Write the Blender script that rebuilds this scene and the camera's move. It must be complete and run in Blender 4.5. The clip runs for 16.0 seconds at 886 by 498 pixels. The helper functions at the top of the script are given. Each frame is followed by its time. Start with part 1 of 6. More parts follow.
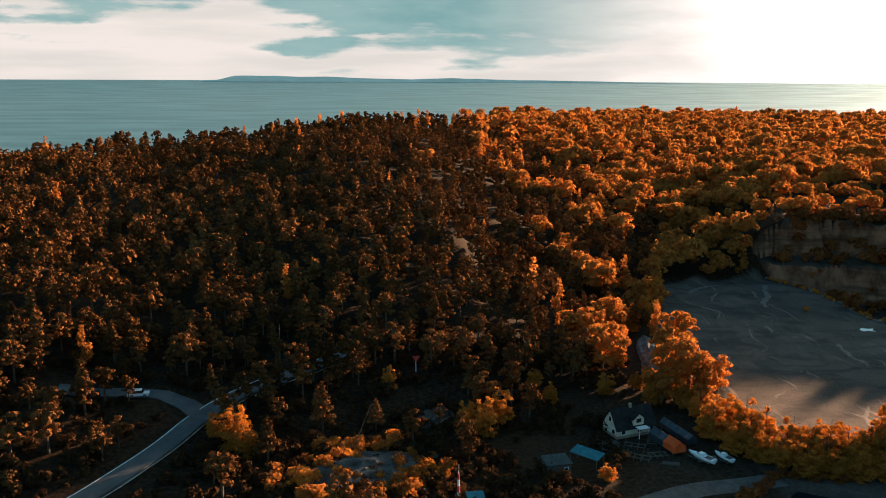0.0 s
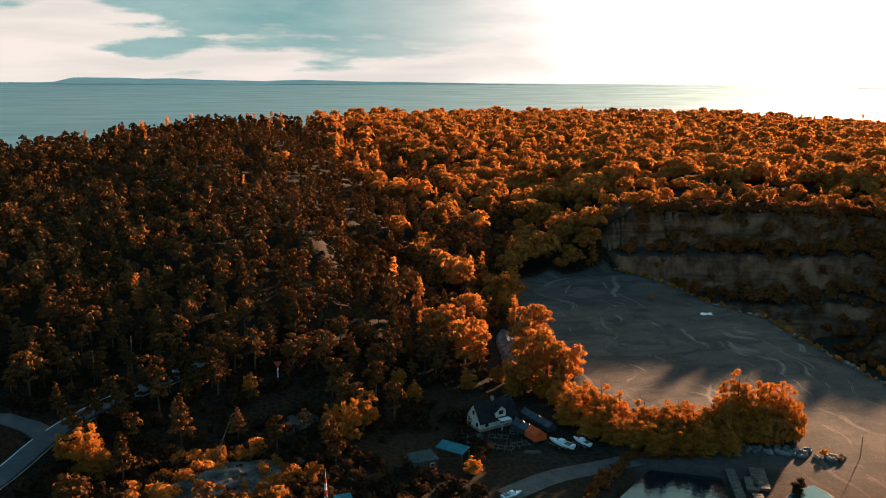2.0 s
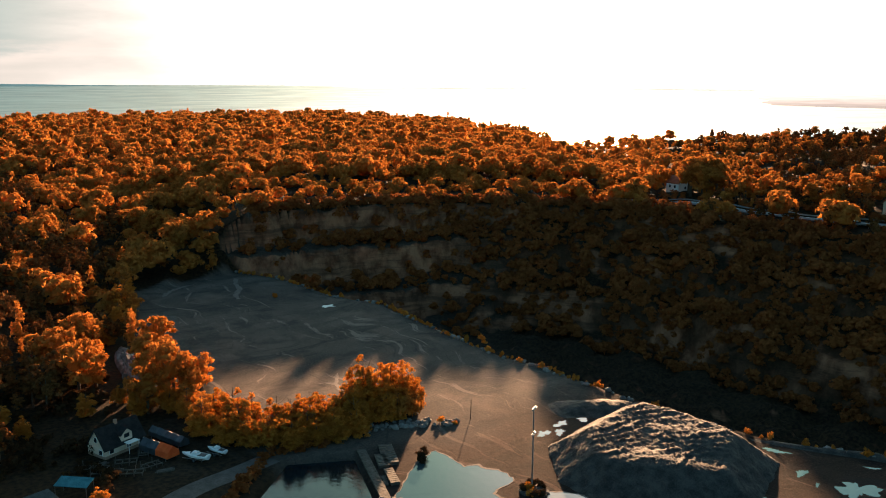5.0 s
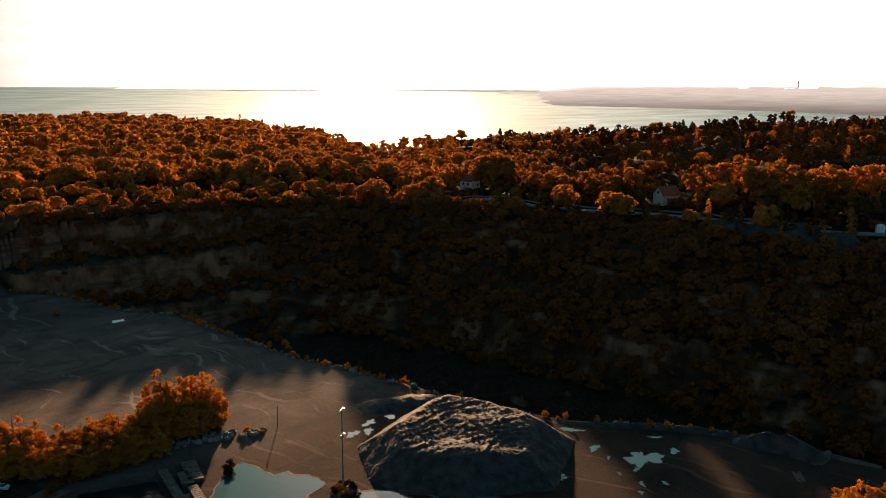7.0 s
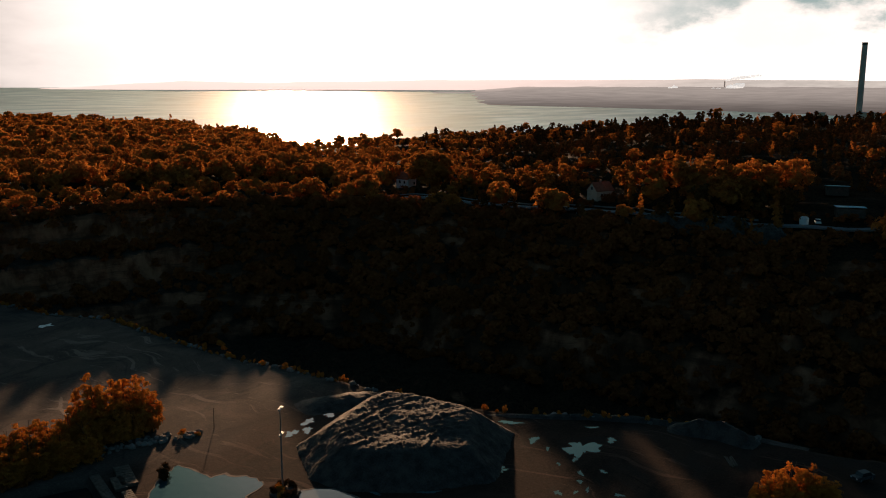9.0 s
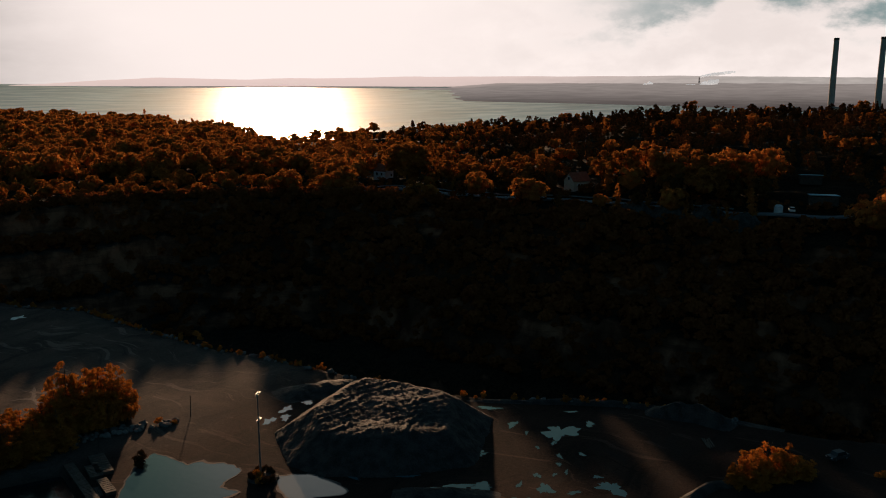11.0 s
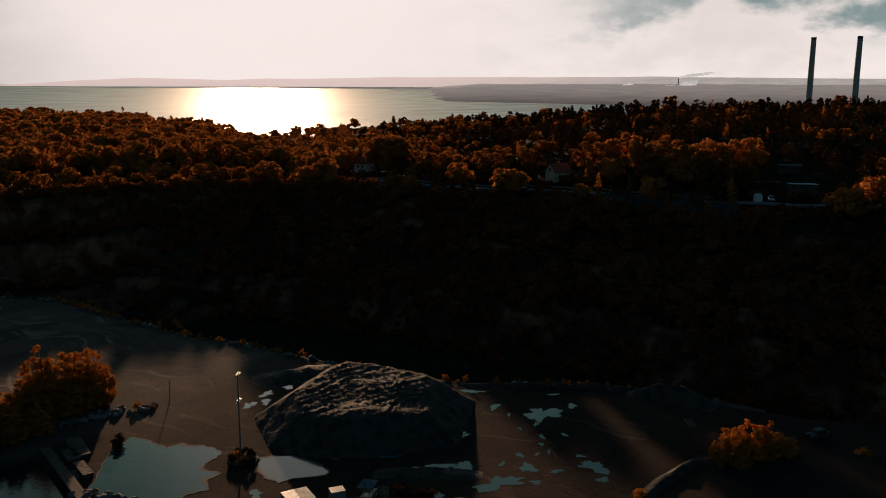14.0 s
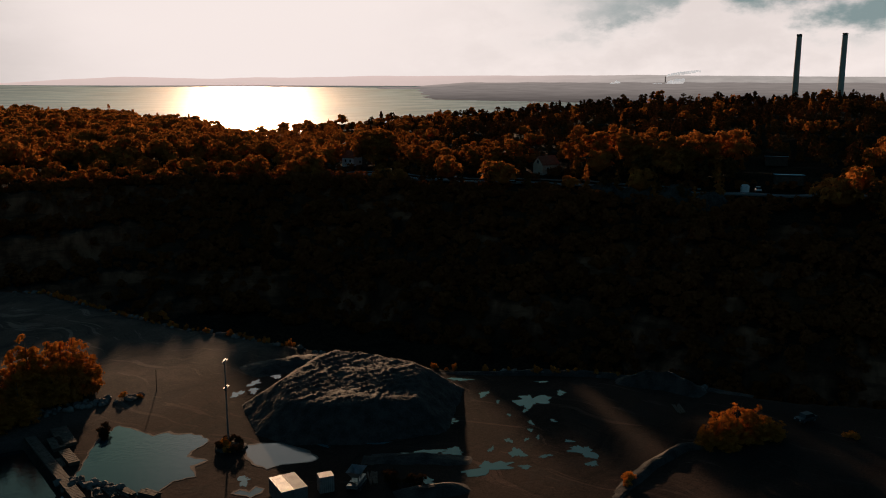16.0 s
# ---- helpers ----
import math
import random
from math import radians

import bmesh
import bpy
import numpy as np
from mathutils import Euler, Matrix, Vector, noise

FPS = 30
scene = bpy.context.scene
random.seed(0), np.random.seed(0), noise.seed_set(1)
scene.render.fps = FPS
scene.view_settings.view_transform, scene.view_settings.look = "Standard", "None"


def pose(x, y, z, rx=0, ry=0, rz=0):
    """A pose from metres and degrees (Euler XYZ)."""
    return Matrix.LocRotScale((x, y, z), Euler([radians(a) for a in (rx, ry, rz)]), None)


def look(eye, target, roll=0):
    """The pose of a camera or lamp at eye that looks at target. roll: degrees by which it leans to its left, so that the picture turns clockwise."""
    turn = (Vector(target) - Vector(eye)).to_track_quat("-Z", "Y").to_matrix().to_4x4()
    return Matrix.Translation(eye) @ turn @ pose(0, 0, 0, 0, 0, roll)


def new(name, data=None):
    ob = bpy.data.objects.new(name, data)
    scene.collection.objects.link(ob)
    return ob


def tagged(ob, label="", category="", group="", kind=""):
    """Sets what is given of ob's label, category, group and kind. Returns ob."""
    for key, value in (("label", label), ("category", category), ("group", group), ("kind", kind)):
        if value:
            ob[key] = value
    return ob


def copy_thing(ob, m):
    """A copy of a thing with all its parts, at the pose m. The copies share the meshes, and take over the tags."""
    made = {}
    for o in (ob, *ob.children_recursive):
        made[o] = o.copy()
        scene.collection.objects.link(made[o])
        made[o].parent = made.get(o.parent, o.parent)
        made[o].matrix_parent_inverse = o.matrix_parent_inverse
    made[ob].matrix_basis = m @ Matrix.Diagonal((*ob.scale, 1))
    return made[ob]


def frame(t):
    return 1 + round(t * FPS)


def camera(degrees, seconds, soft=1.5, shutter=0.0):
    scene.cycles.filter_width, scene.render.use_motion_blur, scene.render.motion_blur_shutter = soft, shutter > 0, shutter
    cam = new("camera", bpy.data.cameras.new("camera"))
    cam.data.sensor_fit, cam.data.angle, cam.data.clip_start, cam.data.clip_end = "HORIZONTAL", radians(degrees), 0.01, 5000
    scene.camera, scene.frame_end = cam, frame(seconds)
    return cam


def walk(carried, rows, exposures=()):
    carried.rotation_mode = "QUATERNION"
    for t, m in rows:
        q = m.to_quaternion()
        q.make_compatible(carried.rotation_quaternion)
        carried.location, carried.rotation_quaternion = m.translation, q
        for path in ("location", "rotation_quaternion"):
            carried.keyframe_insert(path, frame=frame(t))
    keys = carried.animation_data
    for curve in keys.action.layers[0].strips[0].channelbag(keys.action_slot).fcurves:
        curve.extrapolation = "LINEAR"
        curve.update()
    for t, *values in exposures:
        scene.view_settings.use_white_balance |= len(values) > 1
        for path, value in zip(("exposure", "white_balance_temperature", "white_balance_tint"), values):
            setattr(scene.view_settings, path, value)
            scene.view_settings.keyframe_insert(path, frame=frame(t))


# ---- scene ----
cam = camera(54.86, 16.0, soft=1.0)
PATH = [
    (0.0, pose(-0.15, 0.19, 70.00, 78.56, -0.29, 0.08)),
    (0.5, pose(-0.12, 0.18, 69.96, 78.56, -0.33, -1.46)),
    (1.0, pose(-0.12, 0.17, 69.77, 78.62, -0.29, -4.10)),
    (1.5, pose(-0.13, 0.16, 69.94, 78.63, -0.16, -6.85)),
    (2.0, pose(-0.11, 0.13, 69.75, 78.70, -0.21, -9.52)),
    (2.5, pose(-0.09, 0.09, 69.66, 78.72, -0.21, -12.47)),
    (3.0, pose(-0.07, 0.05, 69.63, 78.75, -0.21, -15.69)),
    (3.5, pose(-0.03, -0.01, 69.70, 78.78, -0.24, -19.83)),
    (4.0, pose(-0.01, -0.06, 69.72, 78.80, -0.22, -24.51)),
    (4.5, pose(0.02, -0.10, 69.68, 78.84, -0.23, -29.79)),
    (5.0, pose(0.04, -0.12, 69.70, 78.86, -0.19, -35.12)),
    (7.5, pose(0.12, -0.12, 69.48, 79.04, -0.16, -50.07)),
    (8.0, pose(0.13, -0.12, 69.28, 79.06, -0.15, -50.75)),
    (8.5, pose(0.14, -0.12, 69.18, 79.04, -0.14, -51.47)),
    (9.0, pose(0.13, -0.11, 68.62, 79.02, -0.12, -52.98)),
    (11.5, pose(0.04, -0.03, 65.63, 78.84, -0.11, -54.63)),
    (12.0, pose(0.05, -0.02, 64.97, 78.87, -0.12, -54.82)),
    (12.5, pose(0.04, -0.02, 64.37, 78.87, -0.16, -55.06)),
    (13.0, pose(0.04, -0.02, 63.73, 78.87, -0.13, -55.26)),
    (13.5, pose(0.04, -0.02, 63.08, 78.89, -0.17, -55.56)),
    (14.0, pose(0.03, -0.01, 62.41, 78.91, -0.19, -55.79)),
    (14.5, pose(0.03, -0.02, 61.77, 78.91, -0.20, -56.02)),
    (15.0, pose(0.05, -0.03, 61.25, 78.86, -0.22, -56.23)),
    (15.5, pose(0.06, -0.03, 60.52, 78.89, -0.16, -56.41)),
    (16.0, pose(0.07, -0.04, 60.04, 78.85, -0.11, -56.60)),
]
walk(cam, PATH, exposures=[(0.0, 2.45, 6800, 11), (3.0, 2.53, 7050, 12), (5.0, 2.55, 7300, 13), (7.5, 1.15, 7200, 12), (9.0, 0.47, 6900, 11), (12.5, -0.15, 6600, 10), (16.0, -0.15, 6600, 10)])

# ---- light: a low sun behind thin cloud, sky with broken cloud near the horizon ----
SUN_AZ, SUN_EL = 44.0, 8.75
SUN_DIR = Vector((math.sin(radians(SUN_AZ)) * math.cos(radians(SUN_EL)),
                  math.cos(radians(SUN_AZ)) * math.cos(radians(SUN_EL)), math.sin(radians(SUN_EL))))
sun = new("sun", bpy.data.lights.new("sun", "SUN"))
sun.data.energy, sun.data.angle, sun.data.color = 5.0, radians(1.2), (1.0, 0.62, 0.37)
sun.matrix_world = look(SUN_DIR * 900, (0, 0, 0))


class Nodes:
    """Short-hand for building node trees."""

    def __init__(self, tree):
        self.t = tree
        tree.nodes.clear()

    def add(self, kind, **values):
        n = self.t.nodes.new("ShaderNode" + kind)
        for key, value in values.items():
            setattr(n, key, value)
        return n

    def put(self, socket, value):
        if hasattr(value, "bl_idname") and not hasattr(value, "outputs"):
            self.t.links.new(value, socket)
        else:
            socket.default_value = value

    def math(self, op, a, b=0.0, clamp=False):
        n = self.add("Math", operation=op, use_clamp=clamp)
        self.put(n.inputs[0], a)
        self.put(n.inputs[1], b)
        return n.outputs[0]

    def ramp(self, value, lo, hi):
        """0 at lo to 1 at hi, smooth."""
        n = self.add("MapRange", interpolation_type="SMOOTHSTEP")
        self.put(n.inputs[0], value)
        n.inputs[1].default_value, n.inputs[2].default_value = lo, hi
        return n.outputs[0]

    def mix(self, f, a, b, blend="MIX"):
        n = self.add("Mix", data_type="RGBA", blend_type=blend)
        self.put(n.inputs[0], f)
        self.put(n.inputs[6], a if not isinstance(a, tuple) else (*a, 1))
        self.put(n.inputs[7], b if not isinstance(b, tuple) else (*b, 1))
        return n.outputs[2]

    def noise(self, vector, scale, detail=3.0, rough=0.55):
        n = self.add("TexNoise")
        self.put(n.inputs["Vector"], vector)
        n.inputs["Scale"].default_value, n.inputs["Detail"].default_value, n.inputs["Roughness"].default_value = scale, detail, rough
        return n.outputs["Fac"]

    def mapped(self, vector, scale=(1, 1, 1), loc=(0, 0, 0), rot=(0, 0, 0)):
        n = self.add("Mapping")
        self.put(n.inputs[0], vector)
        n.inputs[1].default_value, n.inputs[2].default_value, n.inputs[3].default_value = loc, rot, scale
        return n.outputs[0]


world = bpy.data.worlds.new("sky")
scene.world = world
world.use_nodes = True
w = Nodes(world.node_tree)
direction = w.add("TexCoord").outputs["Generated"]
sky = w.add("TexSky", sky_type="NISHITA", sun_disc=False, sun_elevation=radians(SUN_EL), sun_rotation=radians(SUN_AZ),
            air_density=1.0, dust_density=3.0, ozone_density=2.0)
xyz = w.add("SeparateXYZ")
w.put(xyz.inputs[0], direction)
height = xyz.outputs[2]
facing = w.add("VectorMath", operation="DOT_PRODUCT")
w.put(facing.inputs[0], direction)
facing.inputs[1].default_value = SUN_DIR
near_sun = w.ramp(facing.outputs["Value"], 0.90, 1.0)
bearing = w.math("MULTIPLY", w.math("ARCTAN2", xyz.outputs[0], xyz.outputs[1]), 57.2958)
rise = w.math("MULTIPLY", height, 57.2958)
# broken cloud: flattened lumps and thin level wisps
lumps = w.noise(w.mapped(direction, scale=(1.0, 1.0, 4.0), loc=(0.35, 0.0, 0.12)), 7.0, 6.0, 0.6)
wisps = w.noise(w.mapped(direction, scale=(1.0, 1.0, 10.0), loc=(2.0, 1.0, 0.0)), 5.0, 4.0, 0.5)
ragged = w.math("MULTIPLY", w.math("SUBTRACT", w.math("ADD", lumps, wisps), 1.0), 7.0)
# a blue-grey bank out to sea, and another over the far shore
level = w.math("ADD", rise, ragged)
west = w.math("MULTIPLY", w.ramp(level, 0.8, 2.6), w.math("MULTIPLY", w.ramp(w.math("ADD", bearing, w.math("MULTIPLY", ragged, 3.0)), -9.0, -5.5), w.ramp(bearing, 18.0, 0.0)))
upper = w.math("MULTIPLY", w.ramp(w.math("ADD", rise, w.math("MULTIPLY", ragged, 1.3)), 3.4, 5.2), w.ramp(bearing, 4.0, -4.0))
puffs = w.noise(w.mapped(direction, scale=(1.0, 1.0, 2.0), loc=(0.8, 0.3, 0.05)), 11.0, 7.0, 0.58)
billow = w.math("MULTIPLY", w.math("SUBTRACT", puffs, 0.5), 10.0)
east = w.math("MULTIPLY", w.ramp(w.math("ADD", rise, billow), 3.0, 5.2), w.ramp(w.math("ADD", bearing, w.math("MULTIPLY", billow, 2.0)), 60.0, 76.0))
tuft = w.math("MULTIPLY", w.ramp(puffs, 0.50, 0.66), w.math("MULTIPLY", w.math("MULTIPLY", w.ramp(bearing, 58.0, 65.0), w.ramp(rise, 1.4, 2.6)), 0.32))
dark = w.math("MAXIMUM", w.math("MAXIMUM", west, upper), w.math("MAXIMUM", east, tuft))
shade_west = w.mix(w.ramp(lumps, 0.3, 0.7), (0.065, 0.13, 0.14), (0.105, 0.165, 0.17))
bright_west = w.mix(w.ramp(wisps, 0.35, 0.65), (0.245, 0.237, 0.231), (0.295, 0.275, 0.268))
eastern = w.math("POWER", w.ramp(w.math("ADD", bearing, w.math("MULTIPLY", w.math("SUBTRACT", lumps, 0.5), 10.0)), 4.0, 42.0), 1.7)
shade = w.mix(w.ramp(bearing, 25.0, 60.0), shade_west, (0.46, 0.60, 0.62))
bright = w.mix(eastern, bright_west, w.mix(w.ramp(puffs, 0.3, 0.7), (1.55, 1.39, 1.35), (1.85, 1.66, 1.61)))
clouds = w.mix(dark, bright, shade)
clouds = w.mix(w.math("POWER", near_sun, 2.2), clouds, (1.85, 1.65, 1.6))
low = w.math("MAXIMUM", w.ramp(rise, 17.0, 6.0), w.math("MULTIPLY", w.ramp(rise, 38.0, 15.0), w.ramp(w.math("ABSOLUTE", w.math("SUBTRACT", bearing, SUN_AZ)), 11.0, 2.0)))
front = w.ramp(bearing, 110.0, 85.0)
front = w.math("MULTIPLY", front, w.ramp(bearing, -60.0, -35.0))
base = w.mix(1.0, sky.outputs[0], (0.046, 0.084, 0.087), "MULTIPLY")
total = w.mix(w.math("MULTIPLY", low, front), base, clouds)
back = w.add("Background")
w.put(back.inputs[0], total)
back.inputs[1].default_value = 0.55
out = w.add("OutputWorld")
w.t.links.new(back.outputs[0], out.inputs[0])

# ---- materials ----
def material(name):
    m = bpy.data.materials.new(name)
    m.use_nodes = True
    return m, Nodes(m.node_tree)


def finish(n, shader):
    out = n.add("OutputMaterial")
    n.t.links.new(shader.outputs[0], out.inputs[0])


def plain(name, dark, light, scale=0.6, rough=0.8, metal=0.0, bump=0.15, fine=6.0):
    """A surface mottled between two colours at two scales, with fine relief."""
    m, n = material(name)
    where = n.add("NewGeometry").outputs["Position"]
    big, small = n.noise(where, scale, 4.0), n.noise(where, scale * fine, 3.0)
    f = n.math("ADD", n.math("MULTIPLY", big, 0.65), n.math("MULTIPLY", small, 0.35))
    b = n.add("BsdfPrincipled")
    n.put(b.inputs["Base Color"], n.mix(n.ramp(f, 0.32, 0.68), dark, light))
    b.inputs["Roughness"].default_value, b.inputs["Metallic"].default_value = rough, metal
    b.inputs["Specular IOR Level"].default_value = 0.15 if rough > 0.72 else 0.5
    r = n.add("Bump")
    r.inputs["Strength"].default_value, r.inputs["Distance"].default_value = bump, 0.1
    n.put(r.inputs["Height"], small)
    n.t.links.new(r.outputs[0], b.inputs["Normal"])
    finish(n, b)
    return m


def foliage(name, dark, light, through_share=0.45, rare=1.0):
    """Leaves that let the sun glow through, with each tuft and each tree a little different."""
    m, n = material(name)
    g = n.add("NewGeometry")
    each = n.add("ObjectInfo").outputs["Random"]
    stand = n.noise(g.outputs["Position"], 0.06, 2.0)
    f = n.math("ADD", n.math("MULTIPLY", g.outputs["Random Per Island"], 0.34), n.math("MULTIPLY", n.ramp(stand, 0.3, 0.7), 0.36))
    f = n.math("ADD", f, n.math("ADD", n.math("MULTIPLY", each, 0.15), 0.15))
    colour = n.mix(n.math("POWER", f, rare), dark, light)
    d, t, s = n.add("BsdfDiffuse"), n.add("BsdfTranslucent"), n.add("MixShader")
    n.put(d.inputs[0], colour)
    n.put(t.inputs[0], colour)
    s.inputs[0].default_value = through_share
    n.t.links.new(d.outputs[0], s.inputs[1])
    n.t.links.new(t.outputs[0], s.inputs[2])
    finish(n, s)
    return m


LEAF_BROAD = foliage("autumn_leaves", (0.10, 0.028, 0.006), (0.68, 0.245, 0.054), 0.42)
LEAF_PINE = foliage("pine_needles", (0.013, 0.007, 0.003), (0.24, 0.100, 0.034), 0.06, 1.5)
LEAF_GOLD = foliage("golden_leaves", (0.22, 0.066, 0.010), (0.74, 0.280, 0.050), 0.40)
# near-black leaves: the shade these plants stand in is put into the colour
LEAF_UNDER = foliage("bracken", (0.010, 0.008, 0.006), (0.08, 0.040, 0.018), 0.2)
LEAF_SCRUB = foliage("russet_scrub", (0.095, 0.027, 0.009), (0.38, 0.115, 0.035), 0.3)
BARK = plain("bark", (0.05, 0.035, 0.025), (0.13, 0.09, 0.06), 1.5)
WALL_CREAM = plain("cream_boarding", (0.60, 0.43, 0.32), (0.72, 0.55, 0.43), 0.5, 0.75)
WALL_WHITE = plain("white_boarding", (0.78, 0.77, 0.76), (0.86, 0.85, 0.84), 0.5, 0.7)
WALL_BRICK = plain("plinth_brick", (0.30, 0.17, 0.12), (0.40, 0.25, 0.18), 1.2)
ROOF_DARK = plain("dark_roof", (0.012, 0.012, 0.013), (0.028, 0.027, 0.027), 0.7, 0.9)
ROOF_RED = plain("red_tile_roof", (0.22, 0.07, 0.04), (0.34, 0.12, 0.07), 1.0, 0.75)
TRIM = plain("white_paint", (0.70, 0.70, 0.70), (0.82, 0.82, 0.82), 1.0, 0.5)
DARK_WOOD = plain("dark_wood", (0.05, 0.04, 0.035), (0.12, 0.09, 0.07), 1.0)
GREY_WOOD = plain("weathered_wood", (0.055, 0.045, 0.037), (0.125, 0.10, 0.082), 1.3)
STEEL = plain("grey_steel", (0.16, 0.17, 0.18), (0.30, 0.31, 0.32), 1.0, 0.5, 0.6)
CONCRETE = plain("stack_concrete", (0.42, 0.34, 0.30), (0.55, 0.46, 0.41), 0.08, 0.85)
ROCK_DARK = plain("quarry_rock", (0.03, 0.026, 0.023), (0.11, 0.095, 0.085), 0.3, 0.9, 0.0, 0.8)
ROCK = plain("boulder_granite", (0.065, 0.058, 0.054), (0.24, 0.21, 0.19), 0.35, 0.85, 0.0, 0.6)
SILT = plain("dried_silt", (0.105, 0.080, 0.067), (0.21, 0.16, 0.135), 0.8, 0.9)
TEAL_CLOTH = plain("teal_tarpaulin", (0.01, 0.11, 0.135), (0.025, 0.19, 0.225), 0.8, 0.85)
ORANGE_CLOTH = plain("orange_tarpaulin", (0.70, 0.075, 0.018), (0.82, 0.12, 0.03), 0.8, 0.9)
SHED_ROOF = plain("weathered_felt", (0.016, 0.030, 0.033), (0.035, 0.058, 0.062), 1.2, 0.85)
BLACK_CLOTH = plain("dark_tarpaulin", (0.015, 0.02, 0.025), (0.04, 0.05, 0.06), 0.8, 0.5)
HULL = plain("white_hull", (0.65, 0.66, 0.66), (0.80, 0.80, 0.80), 0.8, 0.3)
RED_PAINT = plain("red_paint", (0.50, 0.04, 0.03), (0.65, 0.07, 0.05), 1.0, 0.5)
ASPHALT = plain("worn_asphalt", (0.060, 0.061, 0.062), (0.105, 0.104, 0.103), 0.25, 0.8, 0.0, 0.1, 12.0)
PALE_ROAD = plain("pale_road_surface", (0.15, 0.15, 0.15), (0.23, 0.225, 0.22), 0.25, 0.8, 0.0, 0.1, 12.0)
GRAVEL_TRACK = plain("gravel_track", (0.06, 0.05, 0.045), (0.12, 0.10, 0.09), 0.4, 0.85, 0.0, 0.3, 8.0)
GRAVEL_HEAP = plain("crushed_stone", (0.024, 0.022, 0.021), (0.080, 0.066, 0.058), 0.5, 0.85, 0.0, 0.7, 7.0)

GLASS, _n = material("window_glass")
_b = _n.add("BsdfPrincipled")
_b.inputs["Base Color"].default_value, _b.inputs["Roughness"].default_value = (0.02, 0.025, 0.03, 1), 0.06
finish(_n, _b)


def water(name, colour, rough, ripple, scale, windy=0.0):
    m, n = material(name)
    where = n.add("NewGeometry").outputs["Position"]
    b = n.add("BsdfPrincipled")
    n.put(b.inputs["Base Color"], colour)
    b.inputs["Roughness"].default_value, b.inputs["IOR"].default_value = rough, 1.4
    if windy:
        gusts = n.noise(n.mapped(where, scale=(1.0, 2.6, 1.0), rot=(0, 0, radians(35))), windy, 5.0, 0.62)
        n.put(b.inputs["Roughness"], n.math("ADD", n.math("MULTIPLY", n.ramp(gusts, 0.3, 0.7), 0.17), rough - 0.02))
    r = n.add("Bump")
    r.inputs["Strength"].default_value, r.inputs["Distance"].default_value = ripple, 1.0
    waves = n.math("ADD", n.noise(where, scale, 4.0, 0.6), n.math("MULTIPLY", n.noise(where, scale * 0.11, 2.0), 0.5))
    n.put(r.inputs["Height"], waves)
    n.t.links.new(r.outputs[0], b.inputs["Normal"])
    finish(n, b)
    return m


SEA = water("sea_water", (0.036, 0.120, 0.140, 1), 0.32, 0.17, 0.09, 0.004)
POND_WATER = water("still_water", (0.024, 0.052, 0.060, 1), 0.04, 0.02, 0.8)
# pale base colour stands in for bright cloud mirrored in the pool
POOL_WATER = water("pale_pool_water", (0.16, 0.165, 0.16, 1), 0.05, 0.02, 0.8)
# the puddles' reflected sky is put into this lifted teal base colour
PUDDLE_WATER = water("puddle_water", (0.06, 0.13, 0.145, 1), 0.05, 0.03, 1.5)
HARBOUR_WATER = water("harbour_water", (0.006, 0.014, 0.018, 1), 0.05, 0.05, 0.9)
PALE_METAL = plain("pale_metal", (0.26, 0.25, 0.24), (0.38, 0.37, 0.36), 1.0, 0.6)
BLUE_METAL = plain("pale_blue_metal", (0.22, 0.46, 0.52), (0.32, 0.60, 0.66), 1.0, 0.6)

# the ground: forest floor, worked quarry floor, cut rock, chosen by slope and by a painted layer
GROUND, n = material("quarry_ground")
g = n.add("NewGeometry")
where = g.outputs["Position"]
layer = n.add("Attribute", attribute_name="layer")
parts = n.add("SeparateXYZ")
n.put(parts.inputs[0], layer.outputs["Vector"])
worked, rocky, packed = parts.outputs[0], parts.outputs[1], parts.outputs[2]
up = n.add("SeparateXYZ")
n.put(up.inputs[0], g.outputs["Normal"])
fine, broad = n.noise(where, 1.1, 5.0), n.noise(where, 0.045, 4.0, 0.6)
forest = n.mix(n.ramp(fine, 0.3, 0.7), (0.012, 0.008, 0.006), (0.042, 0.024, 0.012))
warp = n.add("VectorMath", operation="ADD")
bend = n.add("TexNoise")
n.put(bend.inputs["Vector"], where)
bend.inputs["Scale"].default_value = 0.035
swing = n.add("VectorMath", operation="SCALE")
n.put(swing.inputs[0], bend.outputs["Color"])
swing.inputs["Scale"].default_value = 26.0
n.put(warp.inputs[0], where)
n.put(warp.inputs[1], swing.outputs[0])
bent = warp.outputs[0]
tracks = n.noise(n.mapped(bent, scale=(0.30, 0.022, 0.1), rot=(0, 0, radians(40))), 1.0, 6.0, 0.7)
ruts = n.noise(n.mapped(bent, scale=(0.9, 0.03, 0.1), rot=(0, 0, radians(-18))), 1.0, 4.0, 0.7)
scrapes = n.noise(n.mapped(bent, scale=(0.03, 0.22, 0.1), rot=(0, 0, radians(10))), 1.0, 5.0, 0.65)
dust = n.noise(bent, 0.07, 6.0, 0.7)
floor = n.mix(n.ramp(broad, 0.3, 0.7), (0.058, 0.046, 0.042), (0.125, 0.092, 0.080))
floor = n.mix(n.math("MULTIPLY", n.ramp(scrapes, 0.50, 0.64), 0.6), floor, (0.034, 0.031, 0.030))
floor = n.mix(n.math("MULTIPLY", n.ramp(dust, 0.50, 0.70), 0.6), floor, (0.185, 0.127, 0.104))
floor = n.mix(n.math("MULTIPLY", n.ramp(tracks, 0.585, 0.63), 0.7), floor, (0.27, 0.195, 0.165))
floor = n.mix(n.math("MULTIPLY", n.ramp(ruts, 0.60, 0.68), 0.5), floor, (0.036, 0.032, 0.030))
